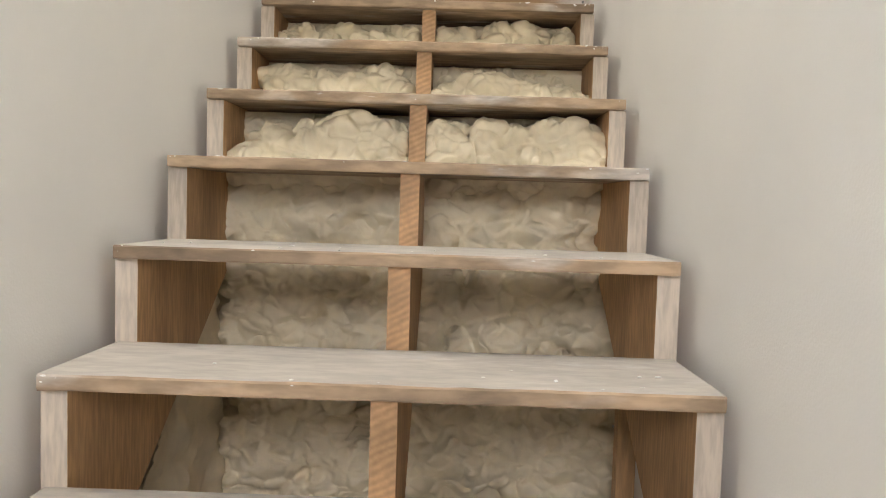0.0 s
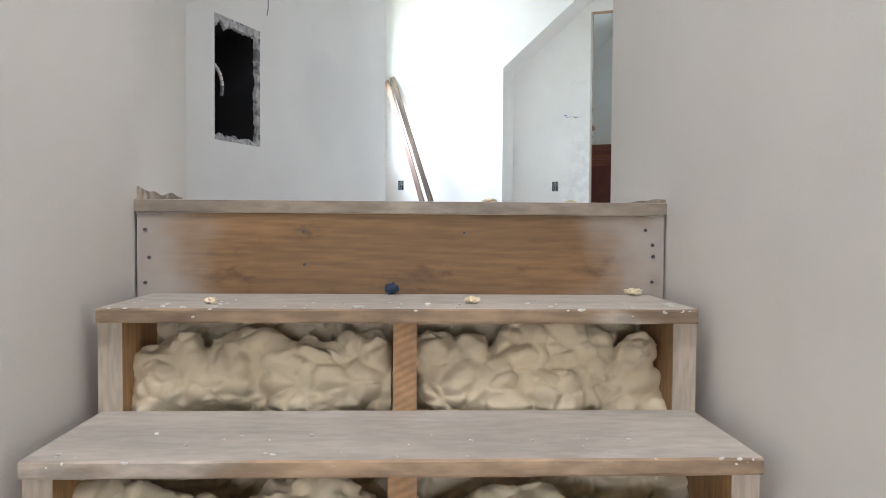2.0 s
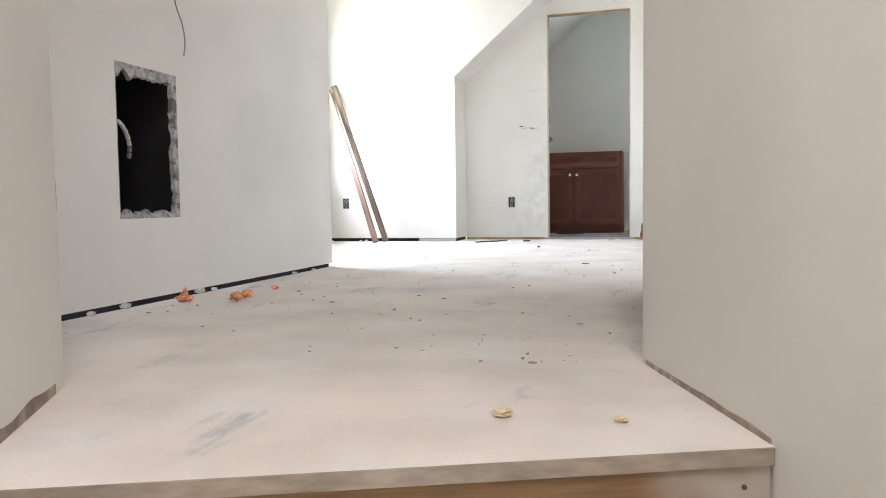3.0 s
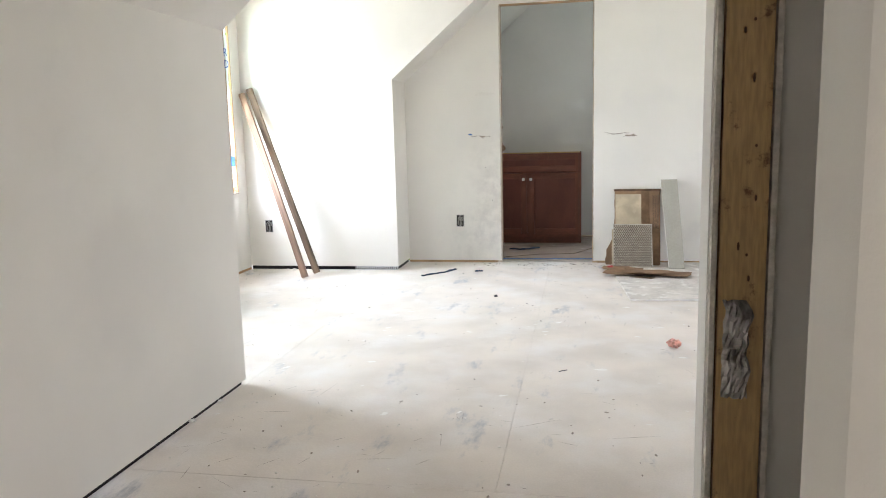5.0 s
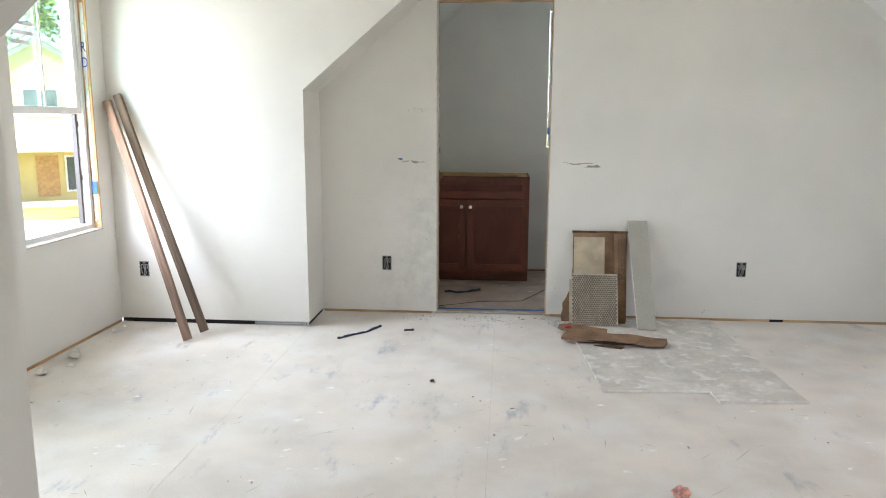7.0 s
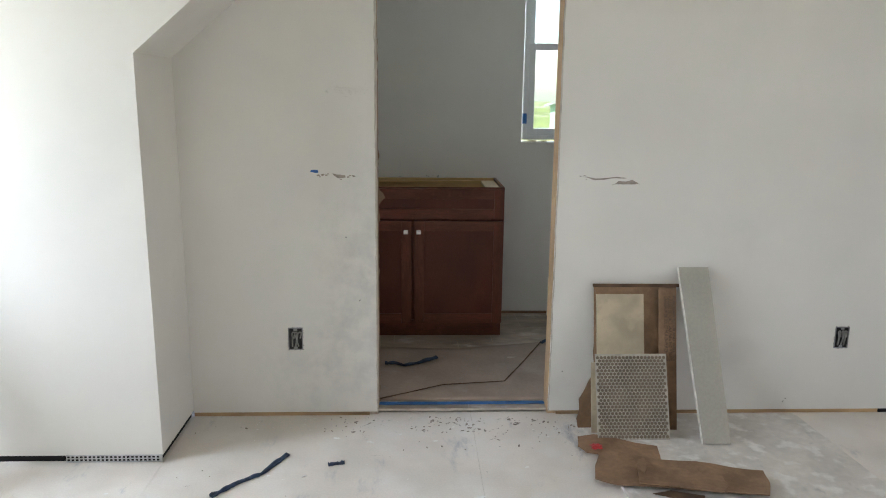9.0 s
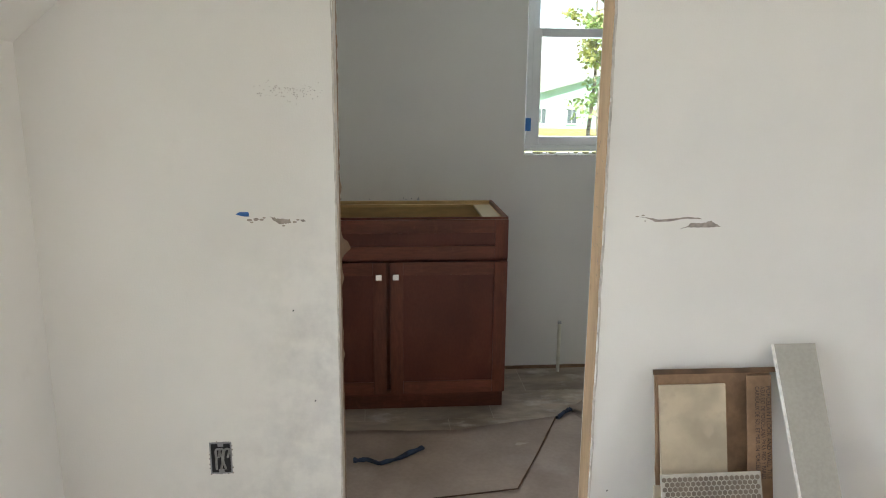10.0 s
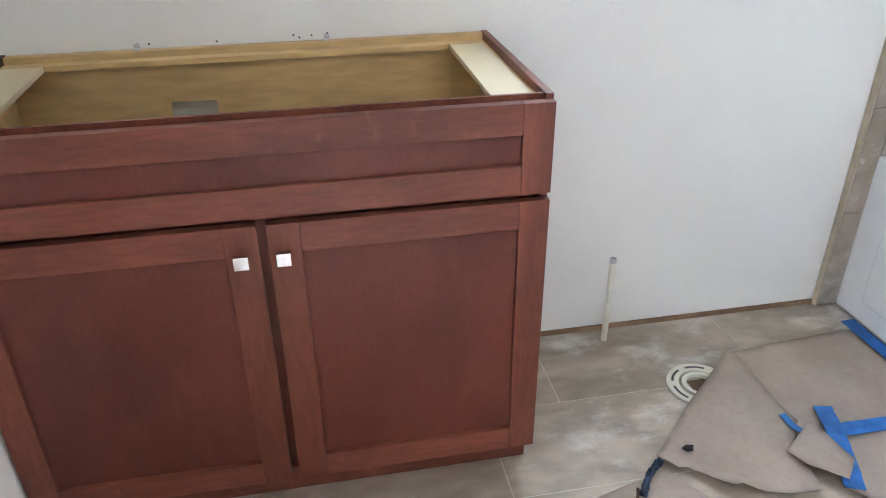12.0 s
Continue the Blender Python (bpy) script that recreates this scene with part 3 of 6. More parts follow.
def tread_mesh(n):
    v, z = V1 - RUN * n, Z1 - STEP * n
    bm = bmesh.new()
    cols = 24
    pts = [(v + 0.0015, z - 0.024), (v, z - 0.020), (v, z - 0.003), (v + 0.003, z), (v + 0.262, z), (v + 0.262, z - 0.024)]
    rings = []
    for c in range(cols + 1):
        u = TU0 + (TU1 - TU0) * c / cols
        d = 0.0018 * noise.noise(Vector((u * 14, n * 3.1, 0)))
        rings.append([bm.verts.new((u, p + (d if k < 4 else 0), q + (0.0012 * noise.noise(Vector((u * 25, n * 1.7, k))) if k < 4 else 0))) for k, (p, q) in enumerate(pts)])
    for r0, r1 in zip(rings, rings[1:]):
        for k in range(len(pts)):
            f = bm.faces.new((r0[k], r0[(k + 1) % len(pts)], r1[(k + 1) % len(pts)], r1[k]))
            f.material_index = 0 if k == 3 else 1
    bm.faces.new(rings[0])
    bm.faces.new(rings[-1][::-1])
    return bm


def foam_sheet(u0, u1, z0, z1, v_at, nu, nz, lump, amp, seed, crown=0.0, curve=0.05):
    """Pillowy sprayed foam on an upright patch of the stair's plan: rounded cells with creases between them."""
    bm = bmesh.new()
    rows = []
    for j in range(nz + 1):
        row = []
        for i in range(nu + 1):
            fu, fz = i / nu, j / nz
            u, z = u0 + (u1 - u0) * fu, z0 + (z1 - z0) * fz
            p = Vector((u / lump, z / lump * 1.25, seed * 7.3))
            p += Vector((noise.noise(p * 0.6), noise.noise(p * 0.6 + Vector((9, 4, 1))), 0)) * 0.35
            d1, d2 = noise.voronoi(p)[0][:2]
            cell = max(0.0, 1 - d1 * d1 * 1.1) ** 0.5 * (0.55 + 0.45 * min(1.0, (d2 - d1) * 2.6) ** 0.5)
            q = p * 2.6
            e1, e2 = noise.voronoi(q)[0][:2]
            small = max(0.0, 1 - e1 * e1 * 1.3) * min(1.0, (e2 - e1) * 3)
            edge = (max(0.0, 1 - (2 * fu - 1) ** 14)) ** 0.5
            top = (max(0.0, 1 - fz ** 5)) ** 0.5 if crown else 1.0
            out = amp * (0.95 * cell + 0.30 * small + 0.8 * noise.noise(p * 0.35)) + crown * top * edge
            zz = z + 0.006 * noise.noise(p * 1.4) + (0.045 * noise.noise(Vector((u * 11, seed, 0))) * fz if crown else 0)
            row.append(bm.verts.new((u, v_at - out * (0.35 + 0.65 * edge) + curve * fz, zz)))
        rows.append(row)
    for r0, r1 in zip(rows, rows[1:]):
        for k in range(nu):
            bm.faces.new((r0[k], r0[k + 1], r1[k + 1], r1[k]))
    return bm


def foam_clumps(cells, seed, squash, lim, voxel=0.0042, fold=24.0, amp=1.0):
    """Foam clumps that have grown into one another: uneven balls, flattened towards the wall, melted into one skin."""
    unit = bmesh.new()
    bmesh.ops.create_icosphere(unit, subdivisions=3, radius=1.0)
    unit.verts.index_update()
    dirs = [v.co.copy() for v in unit.verts]
    tris = [tuple(v.index for v in f.verts) for f in unit.faces]
    unit.free()
    rs = random.Random(seed)
    pts, faces = [], []
    for k, (u, v, z, r) in enumerate(cells):
        b0 = len(pts)
        sx, sz = rs.uniform(0.8, 1.7), rs.uniform(0.75, 1.3)
        for d in dirs:
            q = d * 1.4 + Vector((k * 3.1, seed, 0))
            w = r * (1 + 0.30 * noise.noise(q) + 0.16 * noise.noise(q * 2.6))
            pts.append((u + d.x * w * sx, v + d.y * w * squash, z + d.z * w * sz))
        faces += [tuple(b0 + i for i in f) for f in tris]
    me = bpy.data.meshes.new("foam")
    me.from_pydata(pts, [], faces)
    tmp = new("foam", me)
    rm = tmp.modifiers.new("melt", "REMESH")
    rm.mode, rm.voxel_size = "VOXEL", voxel
    sm_ = tmp.modifiers.new("soften", "SMOOTH")
    sm_.factor, sm_.iterations = 0.5, 1
    out = bpy.data.meshes.new_from_object(tmp.evaluated_get(bpy.context.evaluated_depsgraph_get()))
    bpy.data.objects.remove(tmp)
    co = np.empty(len(out.vertices) * 3)
    out.vertices.foreach_get("co", co)
    co = co.reshape(-1, 3)
    for p in co:
        q = Vector((p[0] * fold, p[1] * fold * 0.7, p[2] * fold * 1.25))
        q += Vector((noise.noise(q * 0.7), noise.noise(q * 0.7 + Vector((4, 2, 9))), noise.noise(q * 0.7 + Vector((1, 8, 3))))) * 0.45
        d1, d2 = noise.voronoi(q)[0][:2]
        crease = max(0.0, 1 - (d2 - d1) * 2.6) ** 1.6
        p[1] += amp * (0.20 * crease - 0.16 * (1 - d1) + 0.06 * noise.noise(q * 2.2)) / fold
        p[2] -= 0.07 * crease / fold
        p[0], p[2] = min(max(p[0], lim[0]), lim[1]), min(p[2], lim[2] + 0.002 * noise.noise(q))
    out.vertices.foreach_set("co", co.ravel())
    out.polygons.foreach_set("use_smooth", [True] * len(out.polygons))
    out.materials.clear()
    out.materials.append(M_FOAM)
    return out


def nail_head(r=0.004):
    bm = bmesh.new()
    bmesh.ops.create_cone(bm, cap_ends=True, segments=8, radius1=r, radius2=r * 0.8, depth=0.003, matrix=Matrix.Rotation(radians(90), 4, "X"))
    return bm


stair = thing("staircase", "rough wooden staircase with open risers between white walls", "stairs", (SX, SY, 0), 22.3)
for n in range(13):
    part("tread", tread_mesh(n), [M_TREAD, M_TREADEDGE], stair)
top_riser = part("top_riser", box(UL + 0.004, UR - 0.004, VT + 0.003, VT + 0.028, -0.24, -0.0255, 0.001), M_RISER, stair, "stained pine riser board with nail heads")
nail_mesh = None
for u, z in ((0.02, -0.06), (0.028, -0.115), (0.02, -0.165), (0.331, -0.062), (0.333, -0.128), (0.652, -0.062), (1.02, -0.055), (1.035, -0.085), (1.037, -0.108), (1.035, -0.16)):
    if nail_mesh is None:
        nail = part("nail", nail_head(), M_FRAME, top_riser, "dark nail head")
        nail_mesh = nail.data
    else:
        nail = new("nail", nail_mesh)
        nail.parent = top_riser
    nail.location = (UL + u, VT + 0.0015, z)
for u, mat in ((TU0 - 0.006, M_DUSTPINE), (-1.768, M_ENDGRAIN), (TU1 - 0.034, M_DUSTPINE)):
    pts = []
    for n in range(13):
        v, z = V1 - RUN * n, Z1 - STEP * n
        pts += [(v + 0.022 + RUN, z - 0.0245), (v + 0.022, z - 0.0245)]
    pts += [(pts[-1][0], -2.6), (pts[-1][0] + 0.12, -2.6), (VT, -0.50)]
    pts[0] = (VT, pts[0][1])
    sm = prism(pts, u, u + 0.040, "x")
    sm.normal_update()
    for f in sm.faces:
        f.material_index = 1 if abs(f.normal.x) > 0.5 else 0
    part("stringer", sm, [mat, M_PINE], stair)
# Added behind the foam to block the sky that showed through.
tagged(link("wall_under_landing", box(UL, UR, VT + 0.03, VT + 0.08, -2.6, -0.03), M_EDGE, matrix=M_STAIR), "added hidden wall under the landing that shuts out the sky", "wall", kind="structure")

# sprayed foam: three upper steps are filled, below them it coats the wall under the stair
foam = thing("spray_foam", "lumpy cream spray foam insulation between the stair stringers", "insulation", (SX, SY, 0), 22.3)
LB, RB = (TU0 + 0.032, -1.770), (-1.733, TU1 - 0.032)
rf = random.Random(77)
for n in range(3):
    zb, zt = Z1 - STEP * (n + 1), Z1 - STEP * n - 0.026
    for k, (u0, u1) in enumerate((LB, RB)):
        full = {(0, 0): 0.85, (0, 1): 0.97, (1, 0): 0.92, (1, 1): 0.78, (2, 0): 0.92, (2, 1): 1.0}[(n, k)]
        top = zb + (zt - zb) * full
        front = V1 - RUN * n + (0.10, 0.08, 0.075)[n]
        cells = []
        for q in range(80):
            r = rf.uniform(0.018, 0.048)
            u = rf.uniform(u0 + r * 0.8, u1 - r * 0.8) if q > 16 else u0 + 0.012 + (u1 - u0 - 0.024) * q / 16
            crest = top - (0.026, 0.05, 0.02)[n] * (0.5 + 0.5 * math.sin(u * 19 + n * 2 + k)) - r * 0.8
            z = zb - 0.012 + (max(crest, zb + 0.01) - zb + 0.012) * (rf.random() ** 0.8 if q > 16 else 0.0)
            fz = max(0.0, (z - zb) / (zt - zb))
            cells.append((u, front + 0.05 * fz ** 2 + rf.uniform(-0.022, 0.020), z, r))
        ob = new("foam_fill", foam_clumps(cells, n * 2 + k, 0.8, (u0 + 0.002, u1 - 0.002, zt - 0.003), 0.0042, 19.0, 0.85))
        ob.parent = foam
        cells = [(rf.uniform(u0 + 0.01, u1 - 0.01), V1 - RUN * n + 0.215 + rf.uniform(-0.01, 0.01), rf.uniform(zb, zt - 0.02), rf.uniform(0.02, 0.045)) for q in range(70)]
        part("foam_bed", box(u0 + 0.001, u1 - 0.001, front + 0.03, front + 0.10, zb - 0.03, zb + 0.045), M_FOAM, foam)
        ob = new("foam_back", foam_clumps(cells, n * 2 + k + 20, 0.6, (u0 + 0.002, u1 - 0.002, zt - 0.003)))
        ob.parent = foam
        part("foam_bed", box(u0, u1, V1 - RUN * n + 0.205, V1 - RUN * n + 0.225, zb - 0.02, zt - 0.003), M_FOAM, foam)
cells = []
for q in range(760):
    z = -2.45 + 1.73 * rf.random() ** 0.8
    r = rf.uniform(0.022, 0.065)
    cells.append((rf.uniform(UL + 0.02, UR - 0.02), -6.485 + rf.uniform(-0.028, 0.016), min(z, Z1 - STEP * 3 - 0.035 - r * 0.6), r))
ob = new("foam_wall", foam_clumps(cells, 40, 0.95, (UL + 0.002, UR - 0.002, Z1 - STEP * 3 - 0.03), 0.0050, 19.0, 0.95))
ob.parent = foam
part("foam_wall_bed", box(UL + 0.002, UR - 0.002, -6.468, -6.45, -2.6, Z1 - STEP * 3 - 0.03), M_FOAM, foam)
side = foam_sheet(-7.4, -6.50, -2.5, -0.9, UL + 0.03, 60, 80, 0.13, 0.04, 8.8, 0.0, 0.0)
for v in side.verts:
    v.co = Vector((2 * (UL + 0.03) - v.co.y - 0.02, v.co.x, min(v.co.z, (v.co.x + 6.5) * 0.72 - 0.95)))
part("foam_side", side, M_FOAM, foam, smooth=True)
for v0 in (-6.72, -7.02):
    tagged(link("wall_stud", box(UR - 0.045, UR - 0.002, v0, v0 + 0.04, -2.6, (v0 + 6.5) * 0.72 - 0.92), M_PINE, matrix=M_STAIR), "bare pine stud beneath the stair", "stud", "studs beneath the stair")

# plaster crumbs and drips on the upper treads
crumbs = bmesh.new()
rc = random.Random(4)
for _ in range(110):
    n = rc.choice((0, 0, 0, 1, 1, 2, 3, 4, 5))
    u, v = rc.uniform(TU0 + 0.02, TU1 - 0.02), V1 - RUN * n + rc.uniform(0.0, 0.2) ** 1.3
    r = rc.uniform(0.001, 0.0035) * (2.0 if rc.random() < 0.06 else 1)
    bmesh.ops.create_icosphere(crumbs, subdivisions=1, radius=r, matrix=Matrix.Translation((u, v + 0.012, Z1 - STEP * n + r * 0.35)) @ Matrix.Diagonal((rc.uniform(0.7, 2), 1, 0.55, 1)))
for _ in range(60):
    n = rc.choice((0, 0, 1, 1, 2, 3, 4, 5, 6))
    u = rc.choice((rc.uniform(TU0, TU1), TU0 + abs(rc.gauss(0, 0.03)), TU1 - abs(rc.gauss(0, 0.03))))
    r = rc.uniform(0.0008, 0.0028)
    bmesh.ops.create_icosphere(crumbs, subdivisions=1, radius=r, matrix=Matrix.Translation((u, V1 - RUN * n + 0.0005, Z1 - STEP * n - abs(rc.gauss(0, 0.006)))) @ Matrix.Diagonal((rc.uniform(0.8, 3), 0.5, rc.uniform(0.6, 1.3), 1)))
for v in crumbs.verts:
    v.co += Vector((noise.noise(v.co * 120), 0.3 * noise.noise(v.co * 90), 0.6 * noise.noise(v.co * 140))) * 0.0016
tagged(link("plaster_crumbs", crumbs, M_MUD, matrix=M_STAIR), "small white plaster crumbs on the stair treads", "debris", kind="stuff")

# ---- landing ----
# broken drywall foot left and right of the top step
def ragged_strip(p, q, height, seed, thick=0.012, steps=26):
    bm = bmesh.new()
    p, q = Vector((*p, 0)), Vector((*q, 0))
    side_dir = Vector((-(q - p).y, (q - p).x, 0)).normalized() * thick
    pairs = []
    for k in range(steps + 1):
        c = p.lerp(q, k / steps)
        h = height * (0.6 + 0.45 * noise.noise(Vector((k * 0.17, seed, 0))) + 0.05 * noise.noise(Vector((k * 0.7, seed, 3)))) + 0.004
        pairs.append([bm.verts.new(c + Vector((0, 0, -0.003))), bm.verts.new(c + side_dir * (0.7 + 0.5 * noise.noise(Vector((k * 0.8, 0, seed)))) + Vector((0, 0, -0.003))),
                      bm.verts.new(c + side_dir * 0.5 + Vector((0, 0, h))), bm.verts.new(c + Vector((0, 0, h * 1.1)))])
    for r0, r1 in zip(pairs, pairs[1:]):
        for k in range(4):
            bm.faces.new((r0[k], r0[(k + 1) % 4], r1[(k + 1) % 4], r1[k]))
    bm.faces.new(pairs[0])
    bm.faces.new(pairs[-1][::-1])
    return bm


structure("trim_left", ragged_strip(S(UL - 0.058, -5.36), S(UL + 0.001, VT + 0.02), 0.026, 2.0, -0.02), M_FOOT, "crumbling raw drywall foot beside the top step", "trim")
structure("trim_right", ragged_strip(S(UR + 0.028, -5.35), S(UR - 0.001, VT + 0.01), 0.010, 6.0, 0.014), M_FOOT, "raw drywall foot beside the top step", "trim")


def wall_box(name, width, height, at, turn, label):
    """A cut-out electrical box: steel rim, dark inside, loops of cable; it opens to -y before the turn."""
    t = thing(name, label, "outlet box", at, turn, "electrical boxes")
    rim = bmesh.new()
    w, h = width / 2, height / 2
    for b4 in ((-w, -w + 0.004, -h, h), (w - 0.004, w, -h, h), (-w + 0.004, w - 0.004, -h, -h + 0.004), (-w + 0.004, w - 0.004, h - 0.004, h)):
        add_box(rim, b4[0], b4[1], -0.003, 0.002, b4[2], b4[3], 0.0008)
    for z in (-h + 0.009, h - 0.009):
        add_box(rim, -0.008, 0.008, -0.002, 0.001, z - 0.005, z + 0.005, 0.001)
    part("rim", rim, M_WIRE, t)
    # Flat sheet at the wall face; the box's inner shade is its colour.
    part("back", box(-w + 0.003, w - 0.003, -0.0012, 0.0, -h + 0.003, h - 0.003), M_BLACK, t, "flat black sheet for the shaded inside of the box")
    rk = random.Random(int(at[0] * 100 + at[1] * 10) + 7)
    for k in range(3):
        cu = bpy.data.curves.new("cable", "CURVE")
        cu.dimensions, cu.bevel_depth, cu.bevel_resolution = "3D", 0.0032, 2
        sp = cu.splines.new("BEZIER")
        x0 = -w * 0.45 + k * w * 0.42
        ps = [(x0, -0.0005, -h * 0.72), (x0 + rk.uniform(-0.006, 0.006), -0.006, 0.0), (x0 + rk.uniform(0.0, 0.01), -0.004, h * 0.6), (x0 + 0.008, -0.004, h * 0.05)]
        sp.bezier_points.add(len(ps) - 1)
        for bp, c in zip(sp.bezier_points, ps):
            bp.co, bp.handle_left_type, bp.handle_right_type = c, "AUTO", "AUTO"
        tmp = new("cable", cu)
        me = bpy.data.meshes.new_from_object(tmp.evaluated_get(bpy.context.evaluated_depsgraph_get()))
        bpy.data.objects.remove(tmp)
        me.materials.append(M_CABLE)
        c = new("cable", me)
        c.parent = t
    chips = bmesh.new()
    for k in range(22):
        on_side = k % 2
        x, z = ((rk.choice((-1, 1)) * (w + 0.001), rk.uniform(-h, h)) if on_side else (rk.uniform(-w, w), rk.choice((-1, 1)) * (h + 0.001)))
        bmesh.ops.create_icosphere(chips, subdivisions=1, radius=rk.uniform(0.0012, 0.003), matrix=Matrix.Translation((x, -0.0005, z)))
    tagged(part("torn_paper_edge", chips, M_PEEL, t), kind="stuff")
    return t


OUT = "open electrical box with loose cables in the drywall"
wall_box("outlet_box", 0.062, 0.098, (-0.345, 0.0, 0.352), 0, OUT)
wall_box("outlet_box", 0.062, 0.098, (2.02, 0.0, 0.352), 0, OUT)
wall_box("outlet_box", 0.062, 0.098, (-1.875, YF, 0.360), 0, OUT)
wall_box("outlet_box", 0.062, 0.098, (XK, -5.18, 0.385), 90, OUT)

# duct hole in the knee wall
duct = thing("duct_opening", "rough rectangular hole in drywall with flexible duct, its inner shade painted black", "duct opening", (XK, (HY0 + HY1) / 2, (HZ0 + HZ1) / 2), 0)
hw, hh = (HY1 - HY0) / 2, (HZ1 - HZ0) / 2
# Lining painted black for the shade deep in the hole.
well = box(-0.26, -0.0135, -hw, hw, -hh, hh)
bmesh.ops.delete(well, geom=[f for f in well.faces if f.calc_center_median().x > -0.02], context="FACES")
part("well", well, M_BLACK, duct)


def ragged_rim(axis_along_y, a0, a1, fixed, width, seed):
    bm = bmesh.new()
    prev = None
    for k in range(31):
        t = a0 + (a1 - a0) * k / 30
        wv = width * (0.6 + 0.55 * noise.noise(Vector((k * 0.33, seed, 0))) + 0.25 * noise.noise(Vector((k * 1.3, seed, 4))))
        ring = []
        for d, x in ((0.0, 0.001), (0.0, -0.013), (wv, -0.02), (wv * 0.9, -0.004)):
            c = fixed + d
            ring.append(bm.verts.new((x, t, c) if axis_along_y else (x, c, t)))
        if prev:
            for j in range(4):
                bm.faces.new((prev[j], prev[(j + 1) % 4], ring[(j + 1) % 4], ring[j]))
        prev = ring
    return bm


part("torn_edge", ragged_rim(True, -hw, hw, hh, -0.06, 1), M_RIM, duct)
part("torn_edge", ragged_rim(True, -hw, hw, -hh, 0.04, 2), M_RIM, duct)
part("torn_edge", ragged_rim(False, -hh, hh, hw, -0.036, 3), M_RIM, duct)
part("torn_edge", ragged_rim(False, -hh, hh, -hw, 0.012, 4), M_RIM, duct)
for k in range(7):
    a0 = radians(62 - k * 13)
    coil = box(-0.006, 0.006, -0.010, 0.010, -0.006, 0.006, 0.002)
    part("duct_rib", coil, M_MUD if k < 5 else M_WIRE, duct, matrix=Matrix.Translation((-0.10, -hw + 0.10 * math.cos(a0) + 0.085, 0.10 * math.sin(a0) - 0.01)) @ Matrix.Rotation(a0 + 1.57, 4, "X"))


def curve_thing(name, pts, radius, mat, label, category, parent=None):
    cu = bpy.data.curves.new(name, "CURVE")
    cu.dimensions, cu.bevel_depth, cu.bevel_resolution = "3D", radius, 2
    sp = cu.splines.new("BEZIER")
    sp.bezier_points.add(len(pts) - 1)
    for bp, c in zip(sp.bezier_points, pts):
        bp.co, bp.handle_left_type, bp.handle_right_type = c, "AUTO", "AUTO"
    tmp = new(name, cu)
    me = bpy.data.meshes.new_from_object(tmp.evaluated_get(bpy.context.evaluated_depsgraph_get()))
    bpy.data.objects.remove(tmp)
    me.materials.append(mat)
    ob = new(name, me)
    if parent is not None:
        ob.parent = parent
        return ob
    return tagged(ob, label, category)


curve_thing("hanging_wire", [(XK + 0.001, -4.60, 1.50), (XK + 0.006, -4.585, 1.36), (XK + 0.012, -4.56, 1.22), (XK + 0.01, -4.545, 1.10), (XK + 0.014, -4.51, 1.02), (XK + 0.012, -4.495, 0.96), (XK + 0.012, -4.505, 0.91)],
            0.0024, M_WIRE, "thin grey wire hanging down the knee wall", "wire")


def fluff(name, at, r, mat, label, category, seed, squash=0.6, group="", spike=0.0):
    bm = bmesh.new()
    bmesh.ops.create_icosphere(bm, subdivisions=3, radius=r)
    for v in bm.verts:
        d = v.co.normalized()
        k = 1 + 0.55 * noise.noise(d * 2.1 + Vector((seed, 0, 0))) + 0.3 * noise.noise(d * 5 + Vector((0, seed, 0)))
        v.co = Vector((d.x * r * k * 1.15, d.y * r * k, d.z * r * k * squash))
        if spike and d.z > 0.93:
            v.co.z += spike * (d.z - 0.93) / 0.07
    lo = min(v.co.z for v in bm.verts)
    ob = tagged(link(name, bm, mat), label, category, group)
    ob.location = (at[0], at[1], at[2] - lo)
    return ob


OR = "small tuft of bright orange fluff on the subfloor"
fluff("orange_fluff", (-0.696, -4.669, 0), 0.026, M_ORANGE, "orange fluff tuft with a thin upright strand", "debris", 1.0, 0.5, "orange fluff", 0.03)
fluff("orange_fluff", (-0.516, -4.622, 0), 0.020, M_ORANGE, OR, "debris", 2.0, 0.7, "orange fluff")
fluff("orange_fluff", (-0.530, -4.528, 0), 0.019, M_ORANGE, OR, "debris", 3.0, 0.7, "orange fluff")
fluff("orange_fluff", (-0.560, -4.257, 0), 0.013, M_ORANGE, OR, "debris", 5.0, 0.6, "orange fluff")
fluff("pink_ball", (1.098, -2.437, 0), 0.025, M_PINK, "crumpled pink paper ball on the subfloor", "debris", 7.0, 0.85)
fluff("foam_scrap", (0.685, -5.823, 0), 0.013, M_PALEPLY, "tan foam scrap on the landing floor", "debris", 11.0, 0.5, "foam scraps")
fluff("foam_scrap", (0.868, -5.812, 0), 0.009, M_PALEPLY, "tan foam scrap on the landing floor", "debris", 12.0, 0.5, "foam scraps")
sx_, sy_ = S(UL + 0.507, VT - 0.012)
fluff("blue_scrap", (sx_, sy_, Z1), 0.012, M_DARKBLUE, "crumpled dark blue tape scrap at the riser foot", "debris", 15.0, 0.9)
for u_, v_, r_ in ((0.99, -0.02, 0.014), (0.655, -0.17, 0.011), (0.20, -0.19, 0.010)):
    sx_, sy_ = S(UL + u_, VT + v_)
    fluff("foam_scrap", (sx_, sy_, Z1), r_, M_FOAM, "pale foam scrap on the top stair tread", "debris", 20.0 + u_, 0.5, "foam scraps")
